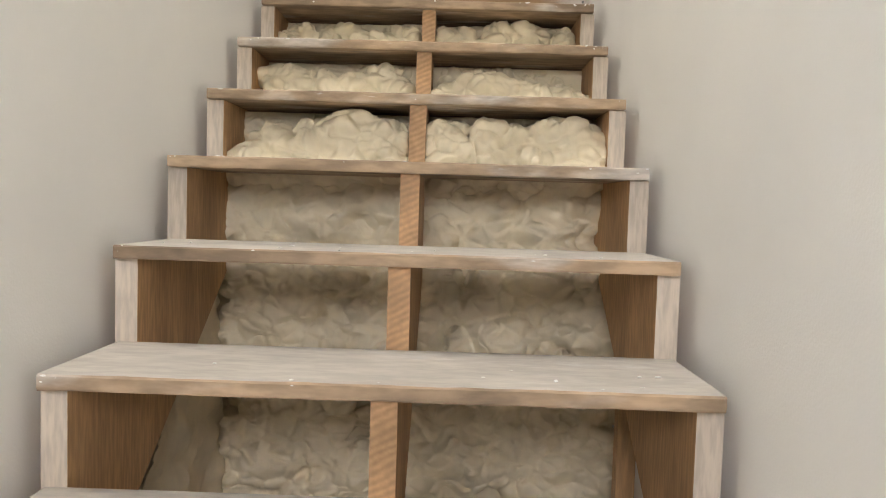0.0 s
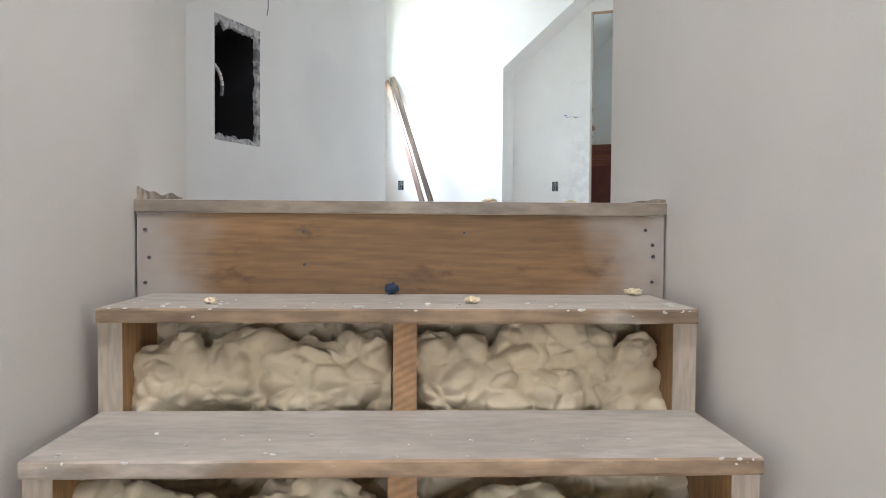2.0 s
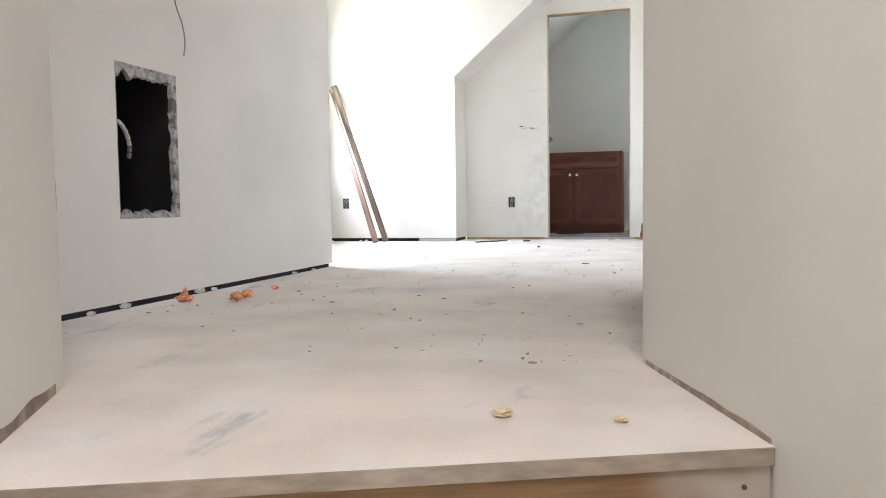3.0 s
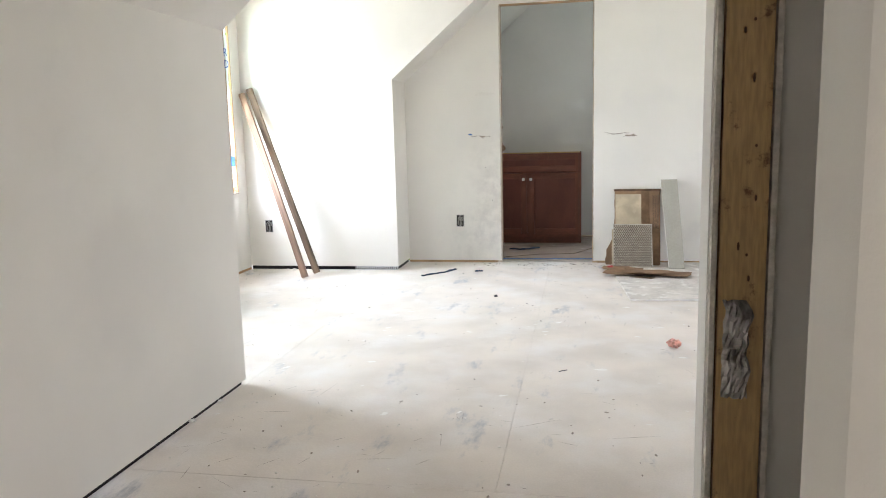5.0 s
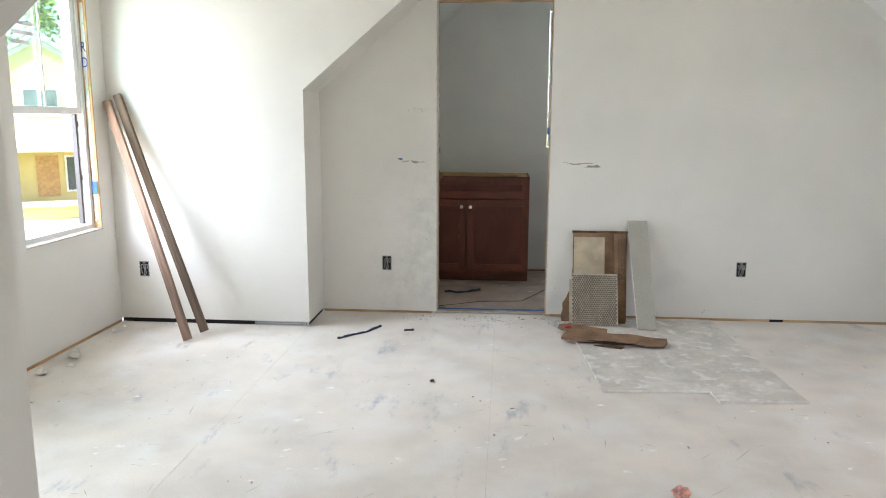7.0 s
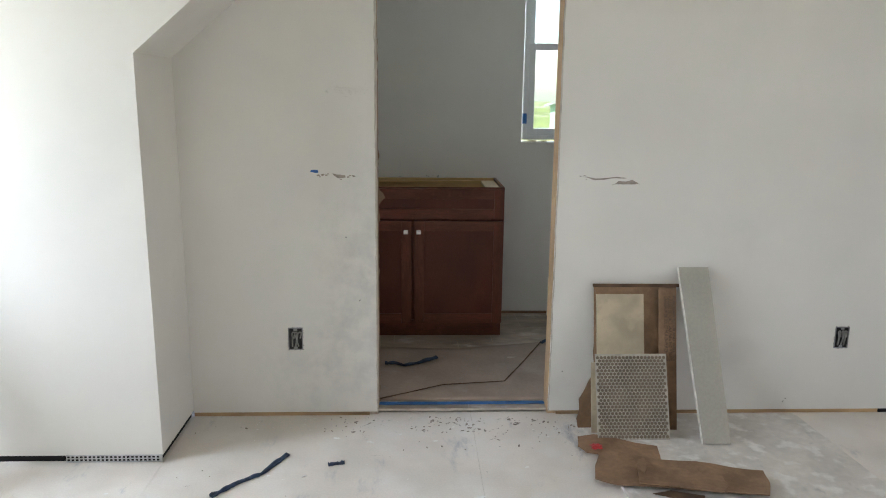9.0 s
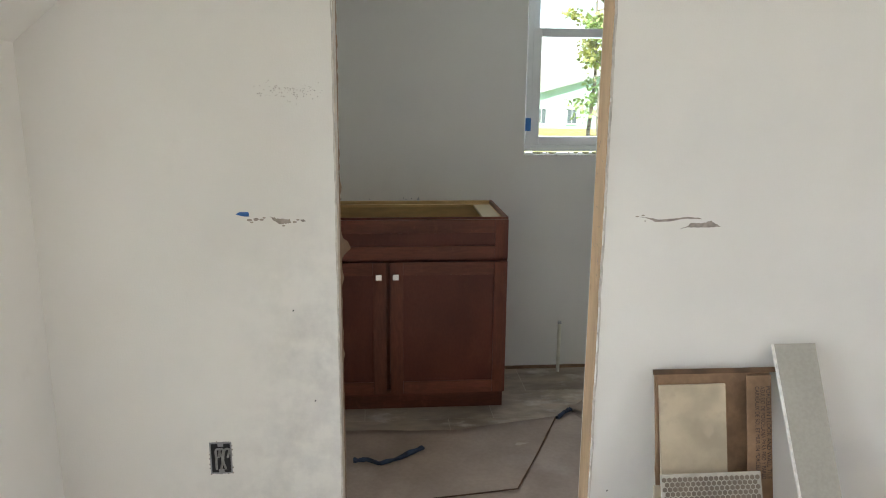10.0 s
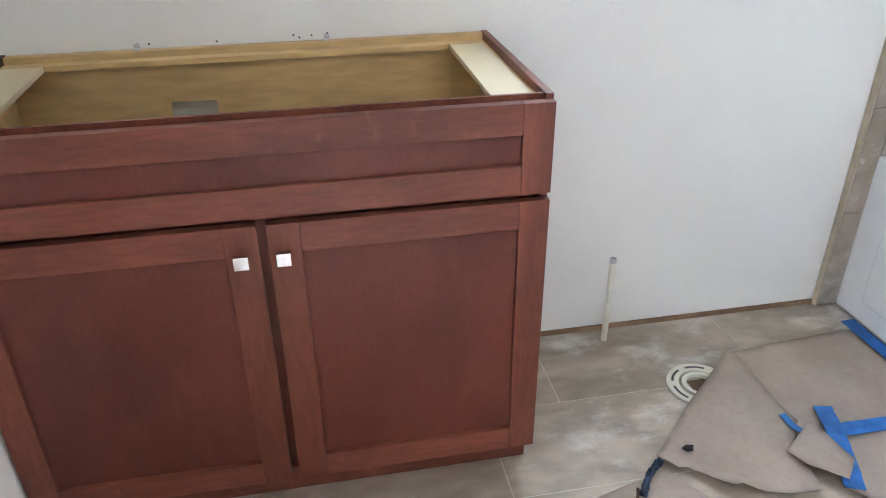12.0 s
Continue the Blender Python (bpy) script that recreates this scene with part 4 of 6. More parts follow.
# nail holes and dents in the bare stud
for k, (x, z) in enumerate(((1.049, 1.297), (1.028, 1.274), (1.051, 1.165), (1.061, 1.007), (1.064, 0.883), (1.028, 0.766), (1.048, 0.745), (1.054, 0.687), (1.046, 0.610))):
    dent = bmesh.new()
    bmesh.ops.create_cone(dent, cap_ends=True, segments=8, radius1=0.0042, radius2=0.0034, depth=0.002, matrix=Matrix.Translation((x, -4.2006, z)) @ Matrix.Rotation(radians(90), 4, "X") @ Matrix.Diagonal((0.8, 1.0 + 0.9 * (k % 3), 1, 1)))
    part("nail_hole", dent, M_CARD_DARK, stud_ob, "dark nail hole")
# silvery plastic stapled to the stud
pl = bmesh.new()
grid = []
for j in range(19):
    w0, w1 = 0.998 + 0.010 * noise.noise(Vector((j * 0.35, 0, 1))), 1.060 + 0.014 * noise.noise(Vector((j * 0.3, 5, 1)))
    grid.append([pl.verts.new((w0 + (w1 - w0) * i / 9, -4.2035 - 0.024 * abs(noise.noise(Vector((i * 0.55, j * 0.45, 2)))) * (1 if 0 < i < 9 else 0.3),
                               0.385 + 0.25 * j / 18 + 0.006 * noise.noise(Vector((i * 0.8, j, 6))))) for i in range(10)])
for r0, r1 in zip(grid, grid[1:]):
    for k in range(9):
        pl.faces.new((r0[k], r0[k + 1], r1[k + 1]))
        pl.faces.new((r0[k], r1[k + 1], r1[k]))
tagged(link("plastic_scrap", pl, M_PLASTIC), "crumpled grey plastic scrap stuck to a bare stud", "debris")

# ---- main room ----
def sash(parent, name, w, z0, z1, y, rail=0.038, muntin=False, x0=0.0):
    """A window sash in its own axes: x across, z up, y through the wall."""
    bm = bmesh.new()
    for b4 in ((x0, x0 + rail, z0, z1), (x0 + w - rail, x0 + w, z0, z1), (x0 + rail, x0 + w - rail, z0, z0 + rail), (x0 + rail, x0 + w - rail, z1 - rail, z1)):
        add_box(bm, b4[0], b4[1], y, y + 0.030, b4[2], b4[3], 0.003)
    sh = part(name, bm, M_WHITE, parent)
    pane = part("pane", box(x0 + rail - 0.002, x0 + w - rail + 0.002, y + 0.012, y + 0.018, z0 + rail - 0.002, z1 - rail + 0.002), M_GLASS, sh, "greenish clear glass pane")
    pane.visible_shadow = False
    if muntin:
        part("muntin", box(x0 + w / 2 - 0.008, x0 + w / 2 + 0.008, y + 0.006, y + 0.0115, z0 + rail, z1 - rail, 0.001), M_WHITE, sh)
    return sh


def window(name, label, w, h, at, turn, opened, muntin):
    """A white vinyl single-hung window; x across, -y to the room, origin at the opening's lower corner."""
    t = tagged(new(name), label, "window", kind="structure")
    t.matrix_world = pose(*at, 0, 0, turn)
    fr = bmesh.new()
    d0, d1, k = 0.045, 0.125, 0.040
    for b4 in ((0.012, k, 0.012, h - 0.012), (w - k, w - 0.012, 0.012, h - 0.012), (k, w - k, 0.012, k), (k, w - k, h - k, h - 0.012)):
        add_box(fr, b4[0], b4[1], d0, d1, b4[2], b4[3], 0.003)
    part("window_frame", fr, M_WHITE, t, "white vinyl frame")
    mid = h * 0.505
    sash(t, "upper_sash", w - 2 * k, mid - 0.03, h - k, 0.090, 0.036, muntin, k)
    sash(t, "lower_sash", w - 2 * k, mid - 0.028 if opened else k, h - k - 0.02 if opened else mid + 0.010, 0.056, 0.040, muntin, k)
    if opened:
        tr = bmesh.new()
        add_box(tr, w - k - 0.016, w - k - 0.001, 0.088, 0.115, k, mid - 0.03, 0.001)
        for z in (mid * 0.42, mid * 0.86):
            add_box(tr, w - k - 0.030, w - k - 0.004, 0.080, 0.087, z, z + 0.03, 0.001)
        part("screen_track", tr, M_FRAME, t, "dark screen track with clips")
    else:
        part("screen_track", box(w - k - 0.024, w - k - 0.001, 0.100, 0.118, k, mid - 0.03, 0.001), M_FRAME, t, "dark screen track")
    foamy = bmesh.new()
    rk = random.Random(len(name) + 3)
    for q in range(26):
        x = rk.uniform(0.01, w - 0.01)
        bmesh.ops.create_icosphere(foamy, subdivisions=1, radius=rk.uniform(0.004, 0.010), matrix=Matrix.Translation((x, rk.uniform(0.02, 0.044), 0.006)) @ Matrix.Diagonal((rk.uniform(1, 3), 1, 0.7, 1)))
    for q in range(12):
        z = rk.uniform(0.0, 0.22)
        bmesh.ops.create_icosphere(foamy, subdivisions=1, radius=rk.uniform(0.004, 0.011), matrix=Matrix.Translation((w - 0.008, rk.uniform(0.015, 0.044), z)) @ Matrix.Diagonal((0.7, 1, rk.uniform(1, 2.5), 1)))
    part("gap_foam", foamy, M_FOAM, t, "yellow foam squeezed into the gap", smooth=True)
    return t


win_1 = window("window_1", "white vinyl window standing open, with raw unfinished jambs", WY1 - WY0, WZ1 - WZ0, (XD, WY0, WZ0), 90, True, True)
window("window_3", "white vinyl window beside its twin in the dormer", WY1 - WY0, WZ1 - WZ0, (XD, -2.95, WZ0), 90, False, True)
W1 = WY1 - WY0
part("jamb", box(W1 - 0.012, W1 - 0.001, -0.002, 0.044, 0.012, WZ1 - WZ0 - 0.012), M_PINE, win_1, "raw pine rough jamb")
part("window_sill", box(0.0, W1, -0.006, 0.044, 0.001, 0.010, 0.002), M_EDGE, win_1, "raw crumbling sill")
wrap = bmesh.new()
prev = None
for k in range(41):
    z = 0.06 + 1.30 * k / 40
    ring = [wrap.verts.new((W1 - 0.013 - 0.004 * abs(noise.noise(Vector((z * 6, q, 1)))), 0.012 + 0.022 * q + 0.006 * noise.noise(Vector((z * 5, 3, q))), z)) for q in range(2)]
    if prev:
        wrap.faces.new((prev[0], prev[1], ring[1], ring[0]))
    prev = ring
part("flashing_tape", wrap, M_WRAP, win_1, "wrinkled white flashing tape")
for letter, z in (("R", 1.075), ("D", 0.985)):
    cu = bpy.data.curves.new("printed_letter", "FONT")
    cu.body, cu.size, cu.extrude = letter, 0.085, 0.0003
    tmp = new("printed_letter", cu)
    me = bpy.data.meshes.new_from_object(tmp.evaluated_get(bpy.context.evaluated_depsgraph_get()))
    bpy.data.objects.remove(tmp)
    me.materials.append(M_BLUEINK)
    for v in me.vertices:
        v.co = Vector((W1 - 0.0205 + v.co.z, 0.040 - v.co.x * 0.62, z + v.co.y))
    ob = new("printed_letter", me)
    ob.parent = win_1
for z in (0.27, 0.86, 1.24):
    dot = bmesh.new()
    bmesh.ops.create_cone(dot, cap_ends=True, segments=12, radius1=0.011, radius2=0.009, depth=0.004, matrix=Matrix.Translation((W1 - 0.0145, 0.006, z)) @ Matrix.Rotation(radians(90), 4, "Y"))
    part("nail_cap", dot, M_LEAF_Y, win_1, "green plastic nail cap")
part("painter_tape", box(W1 - 0.021, W1 - 0.019, 0.004, 0.034, 0.22, 0.30), M_BLUE, win_1, "blue tape scrap")
for k, (x0, x1) in enumerate(((0.10, 0.34), (0.12, 0.30), (0.10, 0.26))):
    part("printed_bar", box(x0, x1, 0.0535, 0.0540, 1.17 - 0.05 * k, 1.19 - 0.05 * k), M_STEEL, win_1, "grey printed bar on the glass")


def plank(name, foot, top, w, th, mat, label, group, ends=0.0):
    foot, top = Vector(foot), Vector(top)
    ax = (top - foot).normalized()
    side_dir = Vector((1, 0, 0)).cross(ax).normalized()
    wide = ax.cross(side_dir).normalized()
    length = (top - foot).length
    bm = bmesh.new()
    rings = []
    for k in range(17):
        z = length * k / 16
        c = Vector((0.006 * math.sin(z * 2.1 + ends), 0, z))
        ww, tt = w / 2 * (1 + 0.05 * noise.noise(Vector((z * 5, ends, 0)))), th / 2
        rings.append([bm.verts.new(c + Vector(p)) for p in ((-ww, -tt + 0.003, 0), (-ww + 0.003, -tt, 0), (ww - 0.003, -tt, 0), (ww, -tt + 0.003, 0), (ww, tt, 0), (-ww, tt, 0))])
    for r0, r1 in zip(rings, rings[1:]):
        for k in range(6):
            bm.faces.new((r0[k], r0[(k + 1) % 6], r1[(k + 1) % 6], r1[k]))
    bm.faces.new(rings[0])
    bm.faces.new(rings[-1][::-1])
    m = Matrix((wide, side_dir, ax)).transposed().to_4x4()
    m.translation = foot
    ob = link(name, bm, mat, matrix=m)
    return tagged(ob, label, "board", group)


plank("leaning_board", (-1.432, -0.795, 0.012), (-2.012, -0.455, 1.43), 0.046, 0.034, M_PINKWOOD, "rough pinkish lumber strip leaning against the dormer cheek", "leaning boards", 0.4)
plank("leaning_board", (-1.405, -0.615, 0.012), (-1.955, -0.430, 1.47), 0.046, 0.034, M_GREYWOOD, "weathered brown lumber strip leaning against the dormer cheek", "leaning boards", 2.0)

for x, y, r in ((-1.99, -0.62, 0.016), (-1.97, -0.52, 0.011), (-1.98, -1.06, 0.022), (-1.93, -1.15, 0.030), (-1.86, -1.30, 0.018), (-1.95, -1.42, 0.026), (-1.72, -0.43, 0.010), (-1.66, -0.44, 0.013)):
    fluff("plaster_lump", (x, y, 0), r, M_MUD, "lump of dried white plaster at the wall foot", "debris", 40 + x * 3 + y, 0.55, "plaster lumps")
for y, r in ((-5.02, 0.012), (-4.86, 0.016), (-4.43, 0.018), (-4.33, 0.011), (-3.62, 0.012), (-3.4, 0.009)):
    fluff("plaster_lump", (XK - 0.004, y, 0), r, M_MUD, "lump of dried plaster in the gap under the wall", "debris", 60 + y, 0.5, "plaster lumps")

# perforated corner bead at the foot of the cheek
bead = bmesh.new()
add_box(bead, -1.15, XK - 0.002, YF - 0.0015, YF, 0.002, 0.032)
bead_ob = structure("corner_bead", bead, M_STEEL, "perforated steel corner bead showing below the drywall", "trim")
slots = bmesh.new()
for k in range(22):
    for z in (0.008, 0.020):
        add_box(slots, -1.145 + k * 0.0158, -1.136 + k * 0.0158, YF - 0.0022, YF - 0.0016, z, z + 0.007)
part("slots", slots, M_BLACK, bead_ob)

# sheet of drywall on the floor
sheet = tagged(link("drywall_sheet", prism([(0.86, -0.03), (0.956, -1.411), (1.479, -1.375), (1.491, -1.507), (1.909, -1.476), (1.828, -0.03)], 0.0005, 0.013, "z"), M_SHEET),
               "stained cut drywall sheet lying on the subfloor", "drywall sheet")

part("cut_edge", prism([(0.9565, -1.4135), (1.4778, -1.3775), (1.4898, -1.5098), (1.9115, -1.4788), (1.9105, -1.4763), (1.4918, -1.5072), (1.4798, -1.3750), (0.9570, -1.4110)], 0.002, 0.0134, "z"), M_SPLASH, sheet, "white gypsum cut edge")

# carton and tiles leaning on the wall
def lean(x0, x1, foot_y, z1, top_y, thick, z0=0.0):
    """A slab that stands on z0 at foot_y and leans back to top_y at height z1."""
    bm = bmesh.new()
    n = Vector((0, -(z1 - z0), top_y - foot_y)).normalized() * thick
    pts = [(x0, foot_y, z0), (x1, foot_y, z0), (x1, top_y, z1), (x0, top_y, z1)]
    lo = [bm.verts.new(p) for p in pts]
    hi = [bm.verts.new(Vector(p) + n) for p in pts]
    bm.faces.new(lo)
    bm.faces.new(hi[::-1])
    for i in range(4):
        bm.faces.new((lo[i], lo[(i + 1) % 4], hi[(i + 1) % 4], hi[i]))
    return bm


Z_SHEET = 0.0135
carton = thing("tile_carton", "open brown tile carton leaning against the wall, half torn", "carton", (0, 0, 0))
part("back_panel", lean(0.912, 1.262, -0.150, 0.592, -0.022, 0.005, Z_SHEET), M_CARD, carton)
part("side_flap", lean(1.178, 1.252, -0.185, 0.585, -0.050, 0.004, Z_SHEET), M_CARD, carton)
lid = lean(0.908, 1.285, -0.030, 0.600, -0.026, 0.007, 0.586)
rough_edge(lid, 0.004, 3.0)
part("torn_top_edge", lid, M_CARD_DARK, carton)
torn = bmesh.new()
tp = [(0.917, 0.014), (0.842, 0.014), (0.836, 0.05), (0.848, 0.09), (0.846, 0.13), (0.872, 0.17), (0.885, 0.20), (0.912, 0.24), (0.906, 0.32), (0.914, 0.40), (0.909, 0.50), (0.917, 0.58)]
add_prism(torn, tp, -0.165, -0.161, "y")
for v in torn.verts:
    v.co.y += 0.215 * v.co.z
part("torn_side", torn, M_CARD, carton)
lines = ("PORCELAIN FLOOR AND WALL TILE", "AZULEJO DE PORCELANA PARA PISO Y PARED", "CARREAUX DE SOL ET MUR EN PORCELAINE")
tilt = math.atan2(0.135, 0.5715)
for k, text in enumerate(lines):
    cu = bpy.data.curves.new("printed_line", "FONT")
    cu.body, cu.size, cu.extrude = text, 0.0185, 0.0002
    tmp = new("printed_line", cu)
    me = bpy.data.meshes.new_from_object(tmp.evaluated_get(bpy.context.evaluated_depsgraph_get()))
    bpy.data.objects.remove(tmp)
    me.materials.append(M_INK)
    wmax = max(v.co.x for v in me.vertices)
    fit_w = 0.27 / wmax
    for v in me.vertices:
        v.co.x *= fit_w
    ob = new("printed_line", me)
    ob.parent = carton
    zc = 0.555
    yc = -0.185 + 0.135 * (zc - Z_SHEET) / 0.5715
    ob.matrix_world = Matrix.Translation((1.236 - k * 0.017, yc - 0.0052, zc)) @ Matrix.Rotation(-tilt, 4, "X") @ Matrix.Rotation(radians(90), 4, "X") @ Matrix.Rotation(radians(-90), 4, "Z")
tagged(link("floor_tile", lean(0.918, 1.116, -0.185, 0.560, -0.045, 0.009, Z_SHEET), M_TILE), "beige stone-look tile leaning in the open carton", "tile", "leaning tiles")
tagged(link("floor_tile", lean(0.888, 1.185, -0.205, 0.292, -0.135, 0.009, Z_SHEET), M_TILE), "beige stone-look tile behind the mosaic sheet", "tile", "leaning tiles")
mosaic = thing("mosaic_sheet", "brown hexagon mosaic tile sheet leaning against the carton", "mosaic sheet", (0, 0, 0))
HX0, HX1, HY_F, HY_T, HZ_T = 0.899, 1.193, -0.275, -0.150, 0.334
part("mesh_backing", lean(HX0, HX1, HY_F, HZ_T, HY_T, 0.006, Z_SHEET), M_GROUT, mosaic)
hexes = bmesh.new()
up = Vector((0, HY_T - HY_F, HZ_T - Z_SHEET))
hl = up.length
up.normalize()
nrm = Vector((0, -up.z, up.y))
base_p = Vector((HX0, HY_F, Z_SHEET)) + nrm * 0.0064
rad = 0.0074
px, py = 0.0152, 0.0132
rows_n = int((hl - 0.004) / py)
for j in range(rows_n):
    for i in range(19):
        cx = 0.0095 + i * px + (px / 2 if j % 2 else 0)
        if cx > HX1 - HX0 - 0.008:
            continue
        c = base_p + Vector((cx, 0, 0)) + up * (0.012 + j * py)
        lo = [hexes.verts.new(c + Vector((math.cos(a) * rad, 0, 0)) + up * (math.sin(a) * rad)) for a in (radians(30 + 60 * q) for q in range(6))]
        hi = [hexes.verts.new(c + nrm * 0.0009 + Vector((math.cos(a) * rad * 0.95, 0, 0)) + up * (math.sin(a) * rad * 0.95)) for a in (radians(30 + 60 * q) for q in range(6))]
        hexes.faces.new(hi)
        for q in range(6):
            hexes.faces.new((lo[q], lo[(q + 1) % 6], hi[(q + 1) % 6], hi[q]))
tagged(part("hexagon_tiles", hexes, M_HEX, mosaic, "small glossy brown hexagon tiles"), kind="stuff")
gb = lean(1.265, 1.390, -0.318, 0.668, -0.020, 0.013, Z_SHEET)
for v in gb.verts:
    if v.co.z < 0.2:
        v.co.x = 1.310 + (v.co.x - 1.265) * 0.90
gb_core = lean(1.261, 1.2645, -0.3175, 0.6675, -0.0195, 0.012, Z_SHEET)
for v in gb_core.verts:
    if v.co.z < 0.2:
        v.co.x += 0.045
gb_ob = thing("board_offcut", "narrow grey-green drywall offcut leaning against the wall", "board", (0, 0, 0))
part("face", gb, M_GREENBOARD, gb_ob)
part("cut_edge", gb_core, M_MUD, gb_ob, "white gypsum cut edge")

def flap(name, pts, z, th, mat, label, lift=0.0, group="cardboard scraps"):
    bm = prism(pts, 0, th, "z")
    bmesh.ops.triangulate(bm, faces=bm.faces[:])
    bmesh.ops.subdivide_edges(bm, edges=bm.edges[:], cuts=2, use_grid_fill=True)
    for v in bm.verts:
        v.co.z += z + lift * (0.5 + 0.5 * noise.noise(Vector((v.co.x * 7, v.co.y * 7, 1)))) ** 2
        v.co.x += 0.003 * noise.noise(Vector((v.co.x * 31, v.co.y * 31, 0)))
        v.co.y += 0.003 * noise.noise(Vector((v.co.x * 29, v.co.y * 27, 4)))
    return tagged(link(name, bm, mat), label, "cardboard", group)


CB = "torn brown cardboard piece lying on the floor"
flap("cardboard_scrap", [(0.822, -0.255), (0.887, -0.244), (1.0, -0.29), (1.116, -0.346), (1.11, -0.40), (1.097, -0.455), (0.99, -0.425), (0.886, -0.412), (0.83, -0.39), (0.806, -0.33)], 0.014, 0.004, M_CARD, CB, 0.014)
flap("cardboard_scrap", [(0.873, -0.411), (0.98, -0.43), (1.09, -0.468), (1.27, -0.515), (1.439, -0.567), (1.425, -0.65), (1.389, -0.73), (1.16, -0.695), (0.967, -0.659), (0.88, -0.645), (0.806, -0.61), (0.83, -0.51)], 0.024, 0.004, M_CARD, CB, 0.018)
flap("cardboard_scrap", [(0.977, -0.541), (1.006, -0.529), (1.13, -0.577), (1.26, -0.63), (1.25, -0.70), (1.22, -0.742), (1.08, -0.705), (0.95, -0.671)], 0.044, 0.004, M_CARD, "torn brown cardboard piece lying on another", 0.012)
flap("cardboard_scrap", [(0.957, -0.60), (0.978, -0.545), (1.006, -0.53), (1.0, -0.585), (0.972, -0.64)], 0.062, 0.003, M_CARD, "folded corner of torn cardboard", 0.012)
flap("cardboard_scrap", [(0.99, -0.69), (1.06, -0.675), (1.17, -0.71), (1.14, -0.75), (1.05, -0.72)], 0.014, 0.003, M_CARD_DARK, "small torn strip of cardboard", 0.01)
fluff("red_wrapper", (0.868, -0.375, 0.030), 0.018, M_RED, "small red plastic wrapper on cardboard", "debris", 4.0, 0.4)


def ribbon(name, pts, width, mat, label, category, group="", z=0.002, lump=0.01):
    """A crumpled strip that lies along a line on the floor."""
    bm = bmesh.new()
    prev = None
    n = 36
    for k in range(n + 1):
        t = k / n * (len(pts) - 1)
        i = min(int(t), len(pts) - 2)
        p = Vector(pts[i]).lerp(Vector(pts[i + 1]), t - i)
        d = (Vector(pts[i + 1]) - Vector(pts[i])).normalized()
        nn = Vector((-d.y, d.x))
        ww = width * (0.5 + (0.05 if name == "masking_tape" else 0.35) * noise.noise(Vector((k * 0.4, 1, 0))))
        ring = []
        for q, s_ in enumerate((-1, -0.3, 0.3, 1)):
            c = p + nn * ww * s_
            ring.append(bm.verts.new((c.x, c.y, z + lump * (0.45 + 0.5 * noise.noise(Vector((k * 0.22, q * 0.6, 2)))))))
        for q, s_ in enumerate((1, -1)):
            c = p + nn * ww * s_
            ring.append(bm.verts.new((c.x, c.y, z - 0.001)))
        if prev:
            for q in range(6):
                bm.faces.new((prev[q], prev[(q + 1) % 6], ring[(q + 1) % 6], ring[q]))
        prev = ring
    ob = link(name, bm, mat)
    return tagged(ob, label, category, group)


ribbon("tape_strip", [(-0.545, -0.654), (-0.47, -0.56), (-0.40, -0.50), (-0.33, -0.355)], 0.016, M_DARKBLUE, "crumpled dirty blue tape strip on the subfloor", "tape", "tape strips", lump=0.016)
ribbon("tape_strip", [(-0.165, -0.44), (-0.135, -0.43), (-0.105, -0.425)], 0.014, M_DARKBLUE, "small balled blue tape scrap on the subfloor", "tape", "tape strips", lump=0.016)
curve_thing("nail_on_floor", [(0.557, -2.871, 0.003), (0.574, -2.858, 0.004), (0.593, -2.843, 0.003)], 0.0022, M_FRAME, "dark bent nail on the subfloor", "nail")
fluff("dark_lump", (0.102, -1.343, 0), 0.010, M_FRAME, "small dark lump on the subfloor", "debris", 6.0, 0.6)

# paint peeled off the door wall
def patch(name, pts, mat, label, category="wall damage"):
    edge = []
    for k, (p, q) in enumerate(zip(pts, pts[1:] + pts[:1])):
        p, q = Vector(p), Vector(q)
        steps = max(1, int((q - p).length / 0.003))
        for i in range(steps):
            c = p.lerp(q, i / steps)
            n3 = Vector((c.x * 260, c.y * 260, len(pts)))
            edge.append((c.x + 0.0022 * noise.noise(n3), c.y + 0.0022 * noise.noise(n3 + Vector((9, 4, 2)))))
    ob = link(name, prism(edge if len(edge) > 12 else pts, -0.0012, 0.0), mat)
    return tagged(ob, label, category, "wall scuffs")


patch("peeled_patch", [(0.995, 1.030), (1.03, 1.028), (1.055, 1.036), (1.066, 1.028), (1.085, 1.018), (1.05, 1.016), (0.985, 1.017), (0.965, 1.013), (0.99, 1.021)], M_PEEL, "grey patch where paint peeled off the wall")
patch("peeled_patch", [(0.845, 1.048), (0.87, 1.046), (0.90, 1.040), (0.94, 1.042), (0.985, 1.047), (1.02, 1.044), (1.03, 1.040), (0.98, 1.042), (0.93, 1.034), (0.89, 1.033), (0.88, 1.040)], M_PEEL, "thin streak where paint peeled off the wall")
patch("peeled_patch", [(-0.178, 1.056), (-0.16, 1.050), (-0.125, 1.048), (-0.122, 1.038), (-0.15, 1.034), (-0.168, 1.044)], M_PEEL, "brown patch where paint peeled off the wall")
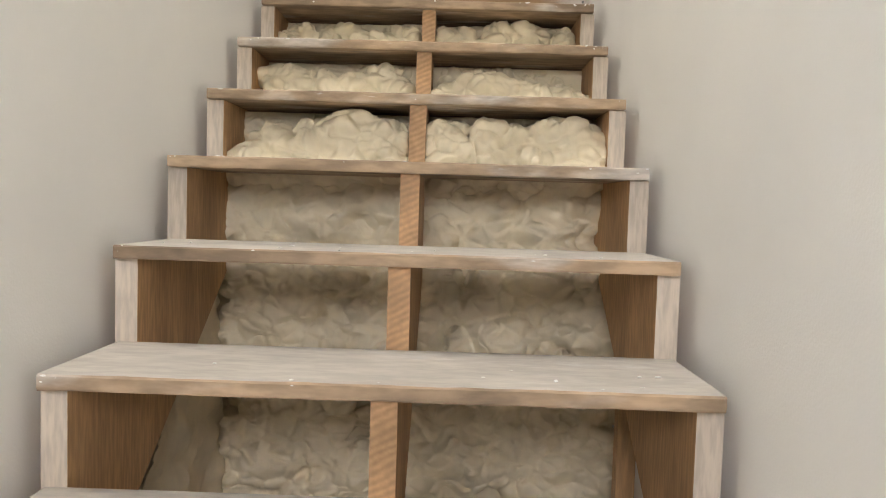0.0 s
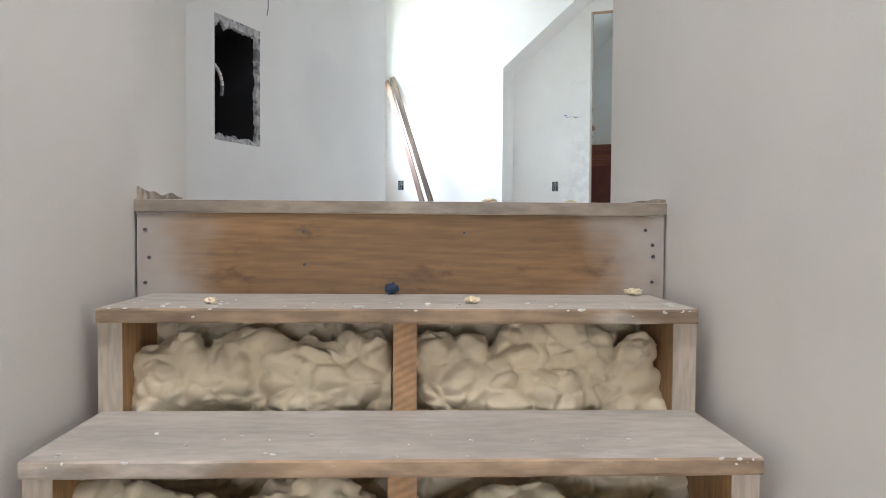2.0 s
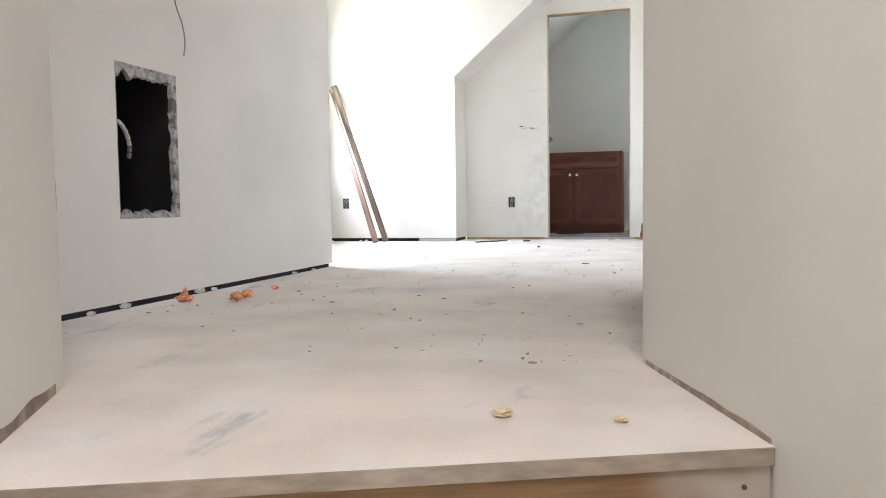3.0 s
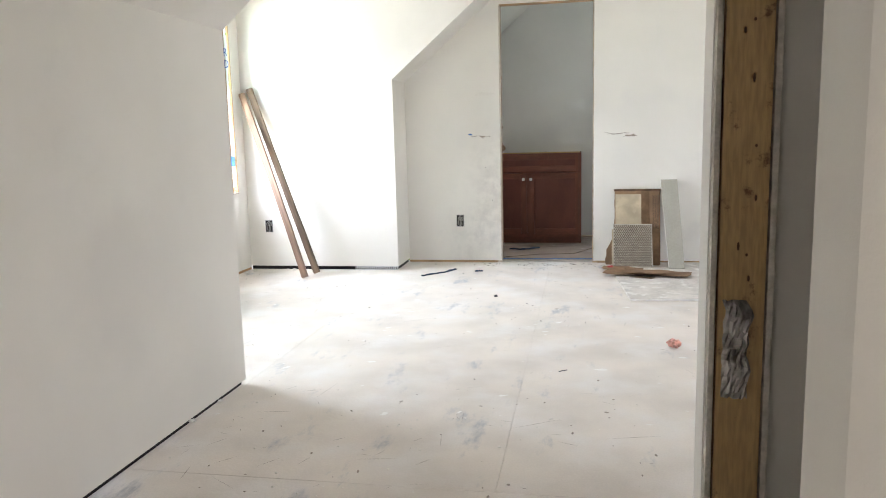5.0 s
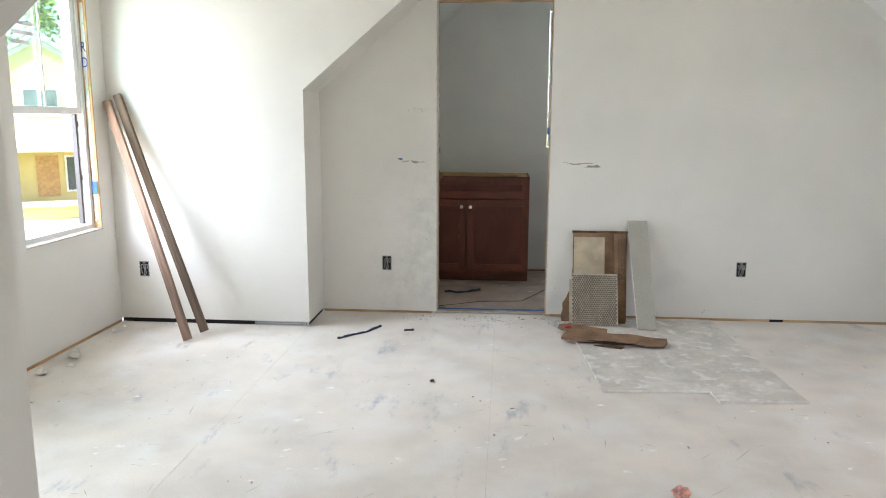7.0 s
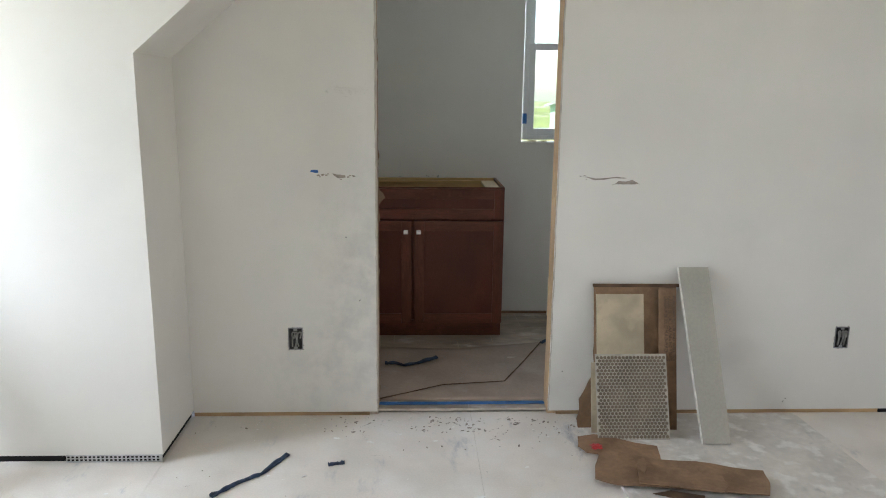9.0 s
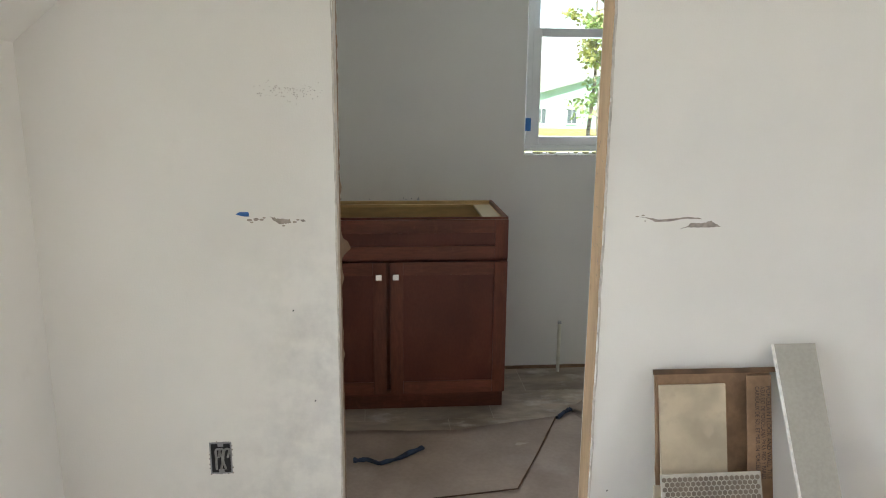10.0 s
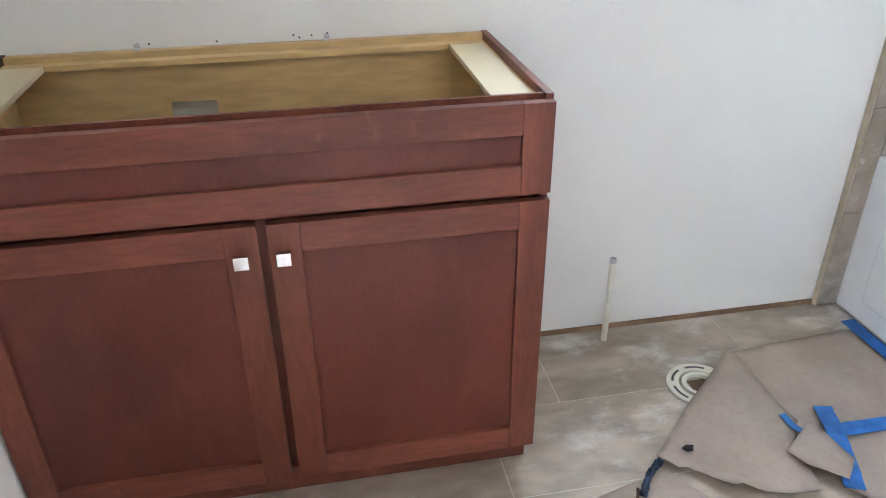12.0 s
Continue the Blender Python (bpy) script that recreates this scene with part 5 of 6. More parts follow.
for cx, cz, r_ in ((-0.232, 1.046, 0.005), (-0.226, 1.040, 0.003), (-0.200, 1.047, 0.004), (-0.193, 1.052, 0.003), (-0.112, 1.040, 0.004), (-0.104, 1.046, 0.003), (-0.142, 1.030, 0.003), (0.855, 1.052, 0.003), (0.838, 1.049, 0.003), (0.862, 1.036, 0.002)):
    patch("peeled_chip", [(cx + r_ * 1.5 * math.cos(a_), cz + r_ * 0.7 * math.sin(a_)) for a_ in (radians(40 * q + 300 * cx) for q in range(9))], M_PEEL, "tiny chip in the wall paint")
patch("peeled_patch", [(-0.098, 1.046), (-0.088, 1.047), (-0.082, 1.042), (-0.092, 1.040)], M_PEEL, "tiny chip in the wall paint")
patch("peeled_patch", [(-0.222, 1.050), (-0.214, 1.052), (-0.206, 1.049), (-0.212, 1.044), (-0.219, 1.043)], M_PEEL, "tiny chip in the wall paint")
tp_ob = link("tape_piece", prism([(-0.268, 1.062), (-0.258, 1.068), (-0.234, 1.068), (-0.232, 1.056), (-0.246, 1.056)], -0.0014, 0.0), M_BLUE)
tagged(tp_ob, "small blue tape piece stuck to the wall", "tape")
for x, z in ((-0.072, 0.52), (-0.125, 0.79), (1.79, 0.055), (1.80, 0.068), (0.80, 0.20)):
    patch("screw_mark", [(x - 0.002, z - 0.002), (x + 0.002, z - 0.002), (x + 0.003, z + 0.002), (x - 0.001, z + 0.003)], M_FRAME, "dark screw mark in the drywall")
# torn paper along the doorway
jag = bmesh.new()
prev = None
for k in range(181):
    z = 0.02 + (DOOR_H - 0.02) * k / 180
    wv = 0.002 + 0.006 * max(0, noise.noise(Vector((z * 30, 1, 0)))) + 0.003 * max(0, noise.noise(Vector((z * 90, 4, 0)))) + 0.024 * (1 + 0.5 * noise.noise(Vector((z * 120, 0, 0)))) * math.exp(-((z - 0.945) / 0.022) ** 2) + 0.006 * math.exp(-((z - 0.855) / 0.016) ** 2) + 0.003 * math.exp(-((z - 1.12) / 0.02) ** 2)
    ring = [jag.verts.new((0.0025, 0.098, z)), jag.verts.new((0.0025 + wv * 1.1, 0.108 + wv * 1.2, z)), jag.verts.new((0.0025 + wv * 0.9, 0.112 + wv * 1.2, z)), jag.verts.new((0.0025, 0.1155, z))]
    if prev:
        for q in range(4):
            jag.faces.new((prev[q], prev[(q + 1) % 4], ring[(q + 1) % 4], ring[q]))
    prev = ring
structure("door_1_torn_paper", jag, M_CARD, "torn brown drywall paper along the doorway", "door frame")
for nm, x in (("door_1_edge", -0.0035), ("door_1_edge_right", DOOR_W - 0.0005)):
    ed = bmesh.new()
    prev = None
    for k in range(91):
        z = 0.02 + (DOOR_H - 0.025) * k / 90
        j = 0.003 * noise.noise(Vector((z * 19, x, 0))) + 0.002 * noise.noise(Vector((z * 60, x, 0)))
        ring = [ed.verts.new((x + j, -0.0015, z)), ed.verts.new((x + 0.004 + j, -0.0015, z)), ed.verts.new((x + 0.004 + j, 0.0128, z)), ed.verts.new((x + j, 0.0128, z))]
        if prev:
            for q in range(4):
                ed.faces.new((prev[q], prev[(q + 1) % 4], ring[(q + 1) % 4], ring[q]))
        prev = ring
    structure(nm, ed, M_EDGE, "rough cut drywall edge of the doorway", "door frame")

# pencil strokes on the doorway's bare stud
strokes = bmesh.new()
rp = random.Random(31)
for k in range(14):
    y, z, a_ = rp.uniform(0.03, 0.095), rp.uniform(0.86, 1.32), rp.uniform(-0.5, 0.9)
    add_box(strokes, -0.0002, 0.0004, -rp.uniform(0.004, 0.012), 0.010, -0.0003, 0.0003, 0, Matrix.Translation((DOOR_W - 0.0035, y, z)) @ Matrix.Rotation(a_ + (1.2 if k % 4 == 0 else 0), 4, "X"))
tagged(link("pencil_strokes", strokes, M_PEEL), "thin pencil strokes on the bare doorway stud", "marks", kind="stuff")
# sprayed specks on the door wall
specks = bmesh.new()
for k in range(90):
    x, z = rp.gauss(-0.11, 0.045), 1.385 + rp.gauss(0, 0.011)
    r_ = rp.uniform(0.0005, 0.0014)
    add_box(specks, x - r_, x + r_, -0.0014, -0.0010, z - r_, z + r_)
tagged(link("wall_specks", specks, M_PEEL), "fine grey specks sprayed on the painted wall", "stain", kind="stuff")

# ---- bathroom ----
vanity = thing("vanity_cabinet", "dark cherry bathroom vanity cabinet without its top", "cabinet", (0.149, 0.99, 0.015))
VW = 0.501
VB = 0.474
body = bmesh.new()
add_box(body, -VW, -VW + 0.014, 0.004, VB, 0.092, 0.86, 0.001)
add_box(body, VW - 0.014, VW, 0.004, VB, 0.092, 0.86, 0.001)
add_box(body, -VW + 0.014, VW - 0.014, 0.004, VB, 0.092, 0.106)
part("body", body, M_VANITY, vanity)
part("face_frame", box(-VW + 0.014, VW - 0.014, 0.014, 0.0203, 0.106, 0.858), M_VANITY, vanity)
part("toe_kick", box(-VW, VW, 0.048, 0.062, 0, 0.0915), M_VANITY_X, vanity)
part("kick_side", box(VW - 0.014, VW, 0.0625, VB, 0, 0.0915), M_VANITY, vanity)
backp = holed((-VW + 0.0145, VW - 0.0145, 0.107, 0.845), [(-0.185, -0.092, 0.60, 0.752)], VB - 0.034, VB - 0.024, "y")
part("back_panel", backp, M_PLY, vanity, "yellowish plywood back with a pipe cut-out")
# Grey sheet before the white wall; shade in the cut-out is painted.
part("cutout_shadow", box(-0.184, -0.093, VB - 0.0235, VB - 0.0225, 0.601, 0.751), M_GREENBOARD, vanity, "grey sheet for the shaded wall in the cut-out")
inner = bmesh.new()
add_box(inner, -VW + 0.0145, -VW + 0.0205, 0.0205, VB - 0.035, 0.107, 0.845)
add_box(inner, VW - 0.0205, VW - 0.0145, 0.0205, VB - 0.035, 0.107, 0.845)
add_box(inner, -VW + 0.0205, VW - 0.0205, 0.0205, 0.0265, 0.107, 0.845)
part("lining", inner, M_PLY, vanity, "yellowish plywood lining")
part("back_rail", box(-VW + 0.0145, VW - 0.0145, VB - 0.0215, VB, 0.79, 0.858, 0.001), M_PLY, vanity)
part("back_ledge", box(-VW + 0.0205, VW - 0.0205, VB - 0.055, VB - 0.0355, 0.835, 0.846), M_PLY, vanity)
for sx in (-1, 1):
    xa, xb = sorted((sx * (VW - 0.021), sx * (VW - 0.095)))
    part("corner_brace", box(xa, xb, 0.027, VB - 0.056, 0.835, 0.846, 0.001), M_PALEPLY, vanity, "pale plywood brace")


def shaker(name, x0, x1, z0, z1, stile, parent):
    """A framed front with a sunken panel."""
    d = part(name, box(x0 + stile - 0.004, x1 - stile + 0.004, -0.008, 0.002, z0 + stile - 0.004, z1 - stile + 0.004), M_PANEL, parent)
    for a0, a1, b0, b1, mat, nm in ((x0, x0 + stile, z0, z1, M_VANITY, "stile"), (x1 - stile, x1, z0, z1, M_VANITY, "stile"),
                                    (x0 + stile, x1 - stile, z0, z0 + stile, M_VANITY_X, "rail"), (x0 + stile, x1 - stile, z1 - stile, z1, M_VANITY_X, "rail")):
        part(nm, box(a0 + 0.0002, a1 - 0.0002, -0.0175, 0.002, b0, b1, 0.0012), mat, d)
    return d


shaker("drawer_front", -VW + 0.002, VW - 0.002, 0.687, 0.852, 0.055, vanity)
doors = [shaker("door", -VW + 0.002, -0.009, 0.094, 0.674, 0.055, vanity), shaker("door", 0.007, VW - 0.002, 0.094, 0.674, 0.055, vanity)]
for d, x in zip(doors, (-0.039, 0.031)):
    kn = bmesh.new()
    add_box(kn, x - 0.004, x + 0.004, -0.030, -0.017, 0.613, 0.621)
    add_box(kn, x - 0.0125, x + 0.0125, -0.040, -0.030, 0.6045, 0.6295, 0.0015)
    part("knob", kn, M_CHROME, d, "square brushed nickel knob")
marks = bmesh.new()
rk = random.Random(9)
for x in (-0.236, -0.214, -0.079, 0.079, 0.091, 0.117, 0.150):
    z_ = 0.876 + rk.uniform(0, 0.007)
    add_box(marks, 0.149 + x, 0.149 + x + 0.0035, YB - 0.0012, YB - 0.0002, z_, z_ + 0.004)
tagged(link("pencil_marks", marks, M_FRAME), "small dark fixing marks on the wall above the vanity", "wall damage", kind="stuff")

for x in (-0.235, 0.150):
    clip_ = bmesh.new()
    add_box(clip_, x - 0.006, x + 0.006, VB - 0.018, VB - 0.001, 0.8582, 0.8600, 0.0004)
    add_box(clip_, x - 0.006, x + 0.006, VB - 0.003, VB - 0.001, 0.8600, 0.8690, 0.0004)
    part("fixing_clip", clip_, M_STEEL, vanity, "small steel fixing clip")

win_2 = window("window_2", "white vinyl bathroom window with rough unfinished edges", BX1 - BX0, BZ1 - BZ0, (BX0, YB, BZ0), 0, False, False)
part("painter_tape", box(0.002, 0.028, -0.003, -0.001, 0.11, 0.17), M_BLUE, win_2, "blue tape scrap")
rim = bmesh.new()
for k in range(120):
    x = (BX1 - BX0) * k / 119
    bmesh.ops.create_icosphere(rim, subdivisions=1, radius=0.005 + 0.003 * noise.noise(Vector((k * 0.5, 0, 0))), matrix=Matrix.Translation((x, -0.001, -0.003 + 0.003 * noise.noise(Vector((k * 0.7, 2, 0))))))
part("crumbled_edge", rim, M_MUD, win_2, "crumbled white plaster edge")

structure("bath_plate", box(-0.35, 1.69, YB - 0.004, YB + 0.02, 0.004, 0.026), M_CARD, "brown strip in the gap at the foot of the bathroom wall", "trim")
flange = thing("toilet_flange", "cream plastic toilet flange ring in the tiled floor", "toilet flange", (1.160, 1.178, 0.0155))
ringm = bmesh.new()
for r0, r1, z0, z1 in ((0.054, 0.084, 0.0, 0.007), (0.036, 0.046, 0.0, 0.010)):
    loops = []
    for k in range(48):
        a_ = 2 * math.pi * k / 48
        loops.append([ringm.verts.new((math.cos(a_) * r, math.sin(a_) * r, z)) for r, z in ((r0, z0), (r0, z1), (r1, z1), (r1, z0))])
    for k in range(48):
        for q in range(4):
            ringm.faces.new((loops[k][q], loops[k][(q + 1) % 4], loops[(k + 1) % 48][(q + 1) % 4], loops[(k + 1) % 48][q]))
part("ring", ringm, M_PVC, flange)
for k in range(6):
    sl = bmesh.new()
    for q in range(5):
        a_ = radians(60 * k + 8 * q)
        add_box(sl, -0.003, 0.003, -0.006, 0.006, 0.0068, 0.0078, 0, Matrix.Rotation(a_, 4, "Z") @ Matrix.Translation((0.069, 0, 0)))
    part("slot", sl, M_FRAME, flange)
# No real hole: a dark sheet carries the drain's shade.
part("drain_hole", box(-0.024, 0.024, -0.024, 0.024, 0.0005, 0.002, 0), M_CARD_DARK, flange, "dark brown sheet for the shaded drain hole")
pipe = bmesh.new()
bmesh.ops.create_cone(pipe, cap_ends=True, segments=20, radius1=0.0085, radius2=0.0085, depth=0.25, matrix=Matrix.Translation((0, 0, 0.125)))
pipe_ob = thing("water_pipe", "cream plastic pipe stub rising from the tiled floor", "pipe", (0.995, 1.418, 0.015))
part("tube", pipe, M_PVC, pipe_ob, smooth=False)
cap = bmesh.new()
bmesh.ops.create_cone(cap, cap_ends=True, segments=20, radius1=0.0095, radius2=0.008, depth=0.012, matrix=Matrix.Translation((0, 0, 0.256)))
part("cap", cap, M_STEEL, pipe_ob)

# bathtub and tiled surround
TX = 1.74
tub = thing("bathtub", "white alcove bathtub with a panelled apron", "bathtub", (TX, 0.12, 0.016))
ap = bmesh.new()
TL, TH = YB - 0.135, 0.475
add_box(ap, 0.0, 0.05, 0, TL, 0, TH, 0.012)
add_box(ap, 0.05, 0.09, 0, TL, TH - 0.05, TH, 0.006)
part("apron", ap, M_TUB, tub)
pan = bmesh.new()
add_box(pan, -0.006, 0.001, 0.12, TL - 0.10, 0.07, TH - 0.10, 0.005)
part("apron_panel", pan, M_TUB, tub)
basin = bmesh.new()
add_box(basin, 0.09, 0.76, 0, 0.07, TH - 0.05, TH, 0.006)
add_box(basin, 0.09, 0.76, TL - 0.07, TL, TH - 0.05, TH, 0.006)
add_box(basin, 0.70, 0.80, 0.07, TL - 0.07, TH - 0.05, TH, 0.006)
add_box(basin, 0.09, 0.70, 0.07, TL - 0.07, 0.05, 0.09)
part("basin", basin, M_TUB, tub)
surround = structure("wall_tiles", box(1.682, 2.55, YB - 0.012, YB - 0.0005, 0.016, 2.2), M_EDGE, "beige stone-look wall tiles round the bathtub", "wall tiles")
tile_h, tile_w = 0.30, 0.30
for j in range(8):
    for i in range(3):
        x0 = 1.684 + (0.062 if i else 0.0) + max(0, i - 1) * 0.60
        x1 = 1.744 if i == 0 else x0 + 0.597
        z0 = 0.018 + j * 0.305
        if z0 > 2.1:
            continue
        part("tile", box(x0, min(x1, 2.545), YB - 0.020, YB - 0.0125, z0, min(z0 + 0.302, 2.19), 0.0015), M_TILEFLOOR, surround)
structure("wall_bath_trim", box(1.674, 1.681, YB - 0.022, YB - 0.001, 0.016, 2.2), M_TILE, "thin tile-coloured edge trim", "trim")

# floor paper and tape
def paper(name, pts, z, label, seed, curl=()):
    bm = bmesh.new()
    vs = [bm.verts.new((x, y, z)) for x, y in pts]
    bm.faces.new(vs)
    bmesh.ops.triangulate(bm, faces=bm.faces[:])
    for _ in range(4):
        bmesh.ops.subdivide_edges(bm, edges=[e for e in bm.edges if e.calc_length() > 0.05], cuts=1)
        bmesh.ops.triangulate(bm, faces=bm.faces[:])
    for v in bm.verts:
        p = Vector((v.co.x * 5, v.co.y * 5, seed))
        v.co.z += 0.005 * (1 + noise.noise(p)) + 0.002 * noise.noise(p * 4)
        for cx, cy, r, h in curl:
            d = math.hypot(v.co.x - cx, v.co.y - cy)
            if d < r:
                v.co.z += h * (1 - d / r) ** 1.5
    ret = bmesh.ops.extrude_face_region(bm, geom=bm.faces[:])
    for v in ret["geom"]:
        if isinstance(v, bmesh.types.BMVert):
            v.co.z -= 0.0012
    return tagged(link(name, bm, M_PAPER, smooth=True), label, "floor paper", "floor paper")


paper("floor_paper", [(1.30, 1.285), (1.668, 1.318), (1.71, 1.30), (1.71, 0.60), (1.50, 0.62), (1.34, 0.74), (1.30, 0.80), (1.32, 0.90), (1.28, 0.97), (1.30, 1.05)], 0.0185,
      "brown floor protection paper taped to the bathroom tiles", 1.0, ((1.29, 1.0, 0.05, 0.012),))
paper("floor_paper", [(1.302, 1.292), (1.083, 1.102), (0.928, 0.946), (0.968, 0.912), (0.985, 0.915), (1.018, 0.882), (1.035, 0.85), (1.05, 0.828), (1.075, 0.84), (1.12, 0.815), (1.163, 0.796), (1.24, 0.80),
                      (1.25, 0.86), (1.285, 0.90), (1.27, 0.945), (1.315, 1.0), (1.305, 1.06)], 0.0260,
      "loose torn flap of brown floor protection paper", 7.0, ((0.93, 0.94, 0.09, 0.022), (1.05, 0.83, 0.09, 0.026), (1.16, 0.80, 0.06, 0.012), (1.29, 0.93, 0.05, 0.012)))
paper("floor_paper", [(1.22, 0.905), (1.30, 0.955), (1.335, 0.93), (1.35, 0.85), (1.30, 0.80), (1.24, 0.86)], 0.0420, "small creased scrap of torn floor paper", 11.0, ((1.30, 0.955, 0.06, 0.02),))
paper("floor_paper", [(-0.33, 0.12), (0.0, 0.116), (0.745, 0.116), (1.70, 0.12), (1.70, 0.59), (1.30, 0.74), (1.16, 0.79), (1.02, 0.80), (0.945, 0.92), (0.91, 0.918), (0.83, 0.90), (0.74, 0.877), (0.40, 0.80), (-0.33, 0.84)], 0.0140,
      "brown floor protection paper inside the doorway", 4.0, ((0.93, 0.92, 0.06, 0.008),))
# Dark strip drawn along the torn edge of the doorway paper.
ribbon("cord_on_paper", [(0.003, 0.124), (0.294, 0.284), (0.591, 0.325), (0.72, 0.585), (0.86, 0.885)], 0.006, M_CARD_DARK, "dark torn edge across the floor paper", "paper edge", z=0.024, lump=0.004)
# Black flap laid on the paper; the tear's shade is painted.
flap("paper_hole", [(1.00, 0.965), (1.012, 0.972), (1.03, 0.968), (1.022, 0.952), (1.008, 0.955)], 0.0365, 0.0015, M_BLACK, "small black flap for the shade in a floor paper tear", 0.0, "paper tears")
BT = "blue painter's tape holding the floor paper"
ribbon("masking_tape", [(0.003, 0.085), (0.38, 0.083), (0.743, 0.088)], 0.028, M_BLUE, BT, "tape", "floor tapes", 0.019, 0.002)
ribbon("masking_tape", [(1.283, 1.018), (1.285, 0.975), (1.305, 0.945)], 0.017, M_BLUE, BT, "tape", "floor tapes", 0.0400, 0.003)
ribbon("masking_tape", [(1.392, 1.022), (1.375, 0.96), (1.345, 0.88), (1.30, 0.78)], 0.042, M_BLUE, BT, "tape", "floor tapes", 0.0405, 0.006)
ribbon("masking_tape", [(1.37, 0.952), (1.52, 0.950), (1.70, 0.945)], 0.040, M_BLUE, BT, "tape", "floor tapes", 0.0320, 0.003)
ribbon("masking_tape", [(1.70, 1.345), (1.702, 1.24), (1.705, 1.05)], 0.040, M_BLUE, BT, "tape", "floor tapes", 0.0320, 0.002)
ribbon("tape_strip", [(0.009, 0.555), (0.06, 0.56), (0.11, 0.527), (0.19, 0.57), (0.276, 0.64)], 0.016, M_DARKBLUE, "crumpled blue tape strip on the floor paper", "tape", "tape strips", 0.026, 0.02)
ribbon("tape_strip", [(0.86, 0.86), (0.90, 0.915), (0.94, 0.945)], 0.014, M_DARKBLUE, "crumpled dark tape under the torn paper", "tape", "tape strips", 0.026, 0.02)

# ---- loose dust and chips on the floor ----
debris = bmesh.new()
rd = random.Random(12)
for k in range(820):
    y = -5.4 * rd.random() ** 1.0 - 0.03
    x = rd.uniform(-1.9, 2.9) if y > -3.1 else (rd.uniform(-0.72, 0.9) if y > -5.2 else rd.uniform(0.1, 0.8))
    if k < 300:
        x, y = rd.gauss(0.4, 0.45), -abs(rd.gauss(0, 0.12)) - 0.02
    if 0.85 < x < 2.0 and -1.45 < y < 0:
        continue
    r = rd.choice((0.0015, 0.002, 0.0025, 0.003, 0.0045))
    bmesh.ops.create_icosphere(debris, subdivisions=1, radius=r, matrix=Matrix.Translation((x, y, r * 0.4)) @ Matrix.Rotation(rd.uniform(0, 3), 4, "Z") @ Matrix.Diagonal((rd.uniform(0.8, 3), 1, 0.6, 1)))
for f in debris.faces:
    f.material_index = int(noise.cell(Vector((f.calc_center_median().x * 9, f.calc_center_median().y * 9, 0))) > 0.0)
tagged(link("floor_debris", debris, [M_MUD, M_PEEL]), "scattered dark and white plaster crumbs on the subfloor", "debris", kind="stuff")
splats = bmesh.new()
for k in range(260):
    x, y = rd.uniform(-1.7, 2.8), rd.uniform(-3.6, -0.1)
    if 0.85 < x < 2.0 and y > -1.45:
        continue
    r = rd.choice((0.003, 0.004, 0.005, 0.006, 0.008, 0.010, 0.014, 0.020))
    st, ang = rd.uniform(0.9, 1.6), rd.uniform(-0.5, 0.9)
    ring = []
    for q in range(18):
        a_ = 2 * math.pi * q / 18
        rr = r * (0.75 + 0.8 * noise.noise(Vector((math.cos(a_) * 2.0 + k, math.sin(a_) * 2.0, k * 0.7))))
        px_, py_ = math.cos(a_) * rr * st, math.sin(a_) * rr * 0.7
        ring.append(splats.verts.new((x + px_ * math.cos(ang) - py_ * math.sin(ang), y + px_ * math.sin(ang) + py_ * math.cos(ang), 0.0006)))
    splats.faces.new(ring)
tagged(link("plaster_splashes", splats, M_SPLASH), "flat white dried plaster splashes on the subfloor", "stain", kind="stuff")

# scratches, pencil lines and scuffs on the subfloor
scratch = bmesh.new()
for k in range(260):
    y = -5.3 * rd.random() ** 1.3 - 0.05
    x = rd.uniform(-1.7, 2.8) if y > -3.1 else rd.uniform(-0.7, 0.9)
    if 0.85 < x < 2.2 and y > -1.6:
        continue
    ln, wd = rd.uniform(0.008, 0.05) * (2.5 if rd.random() < 0.12 else 1), rd.uniform(0.0006, 0.0016)
    m_ = Matrix.Translation((x, y, 0.0005)) @ Matrix.Rotation(rd.gauss(0.4, 0.9), 4, "Z")
    vs_ = [scratch.verts.new(m_ @ Vector(c)) for c in ((-ln, 0, 0), (0, -wd, 0), (ln, wd * 0.3, 0), (0, wd, 0))]
    scratch.faces.new(vs_)
tagged(link("floor_scratches", scratch, M_PEEL), "thin dark scratches on the subfloor", "stain", kind="stuff")

# ---- outdoors ----
structure("ground", box(-400, 400, -400, 400, -3.5, -3.2), M_GROUND, "sunlit grass ground outside", "ground")
structure("road", box(-34, 60, 34, 40, -3.199, -3.17), M_DIRT, "pale sandy road across the grass", "road")
structure("road_west", prism([(-40, 8), (-6, 26), (-9, 32), (-43, 14)], -3.199, -3.17, "z"), M_DIRT, "pale bare building ground", "road")


def facade_window(parent, x, z, w, h):
    fr = bmesh.new()
    for b4 in ((x, x + 0.1, z, z + h), (x + w - 0.1, x + w, z, z + h), (x + 0.1, x + w - 0.1, z, z + 0.1), (x + 0.1, x + w - 0.1, z + h - 0.1, z + h), (x + w / 2 - 0.03, x + w / 2 + 0.03, z + 0.1, z + h - 0.1)):
        add_box(fr, b4[0], b4[1], -0.10, 0.02, b4[2], b4[3])
    wn_ = part("window", fr, M_TRIM, parent)
    part("pane", box(x + 0.1, x + w - 0.1, -0.05, -0.02, z + 0.1, z + h - 0.1), M_DARKGLASS, wn_)


yh = thing("yellow_house", "yellow two-storey house with a gabled front and porch", "house", (-24.5, 33.5, -3.2), 34)
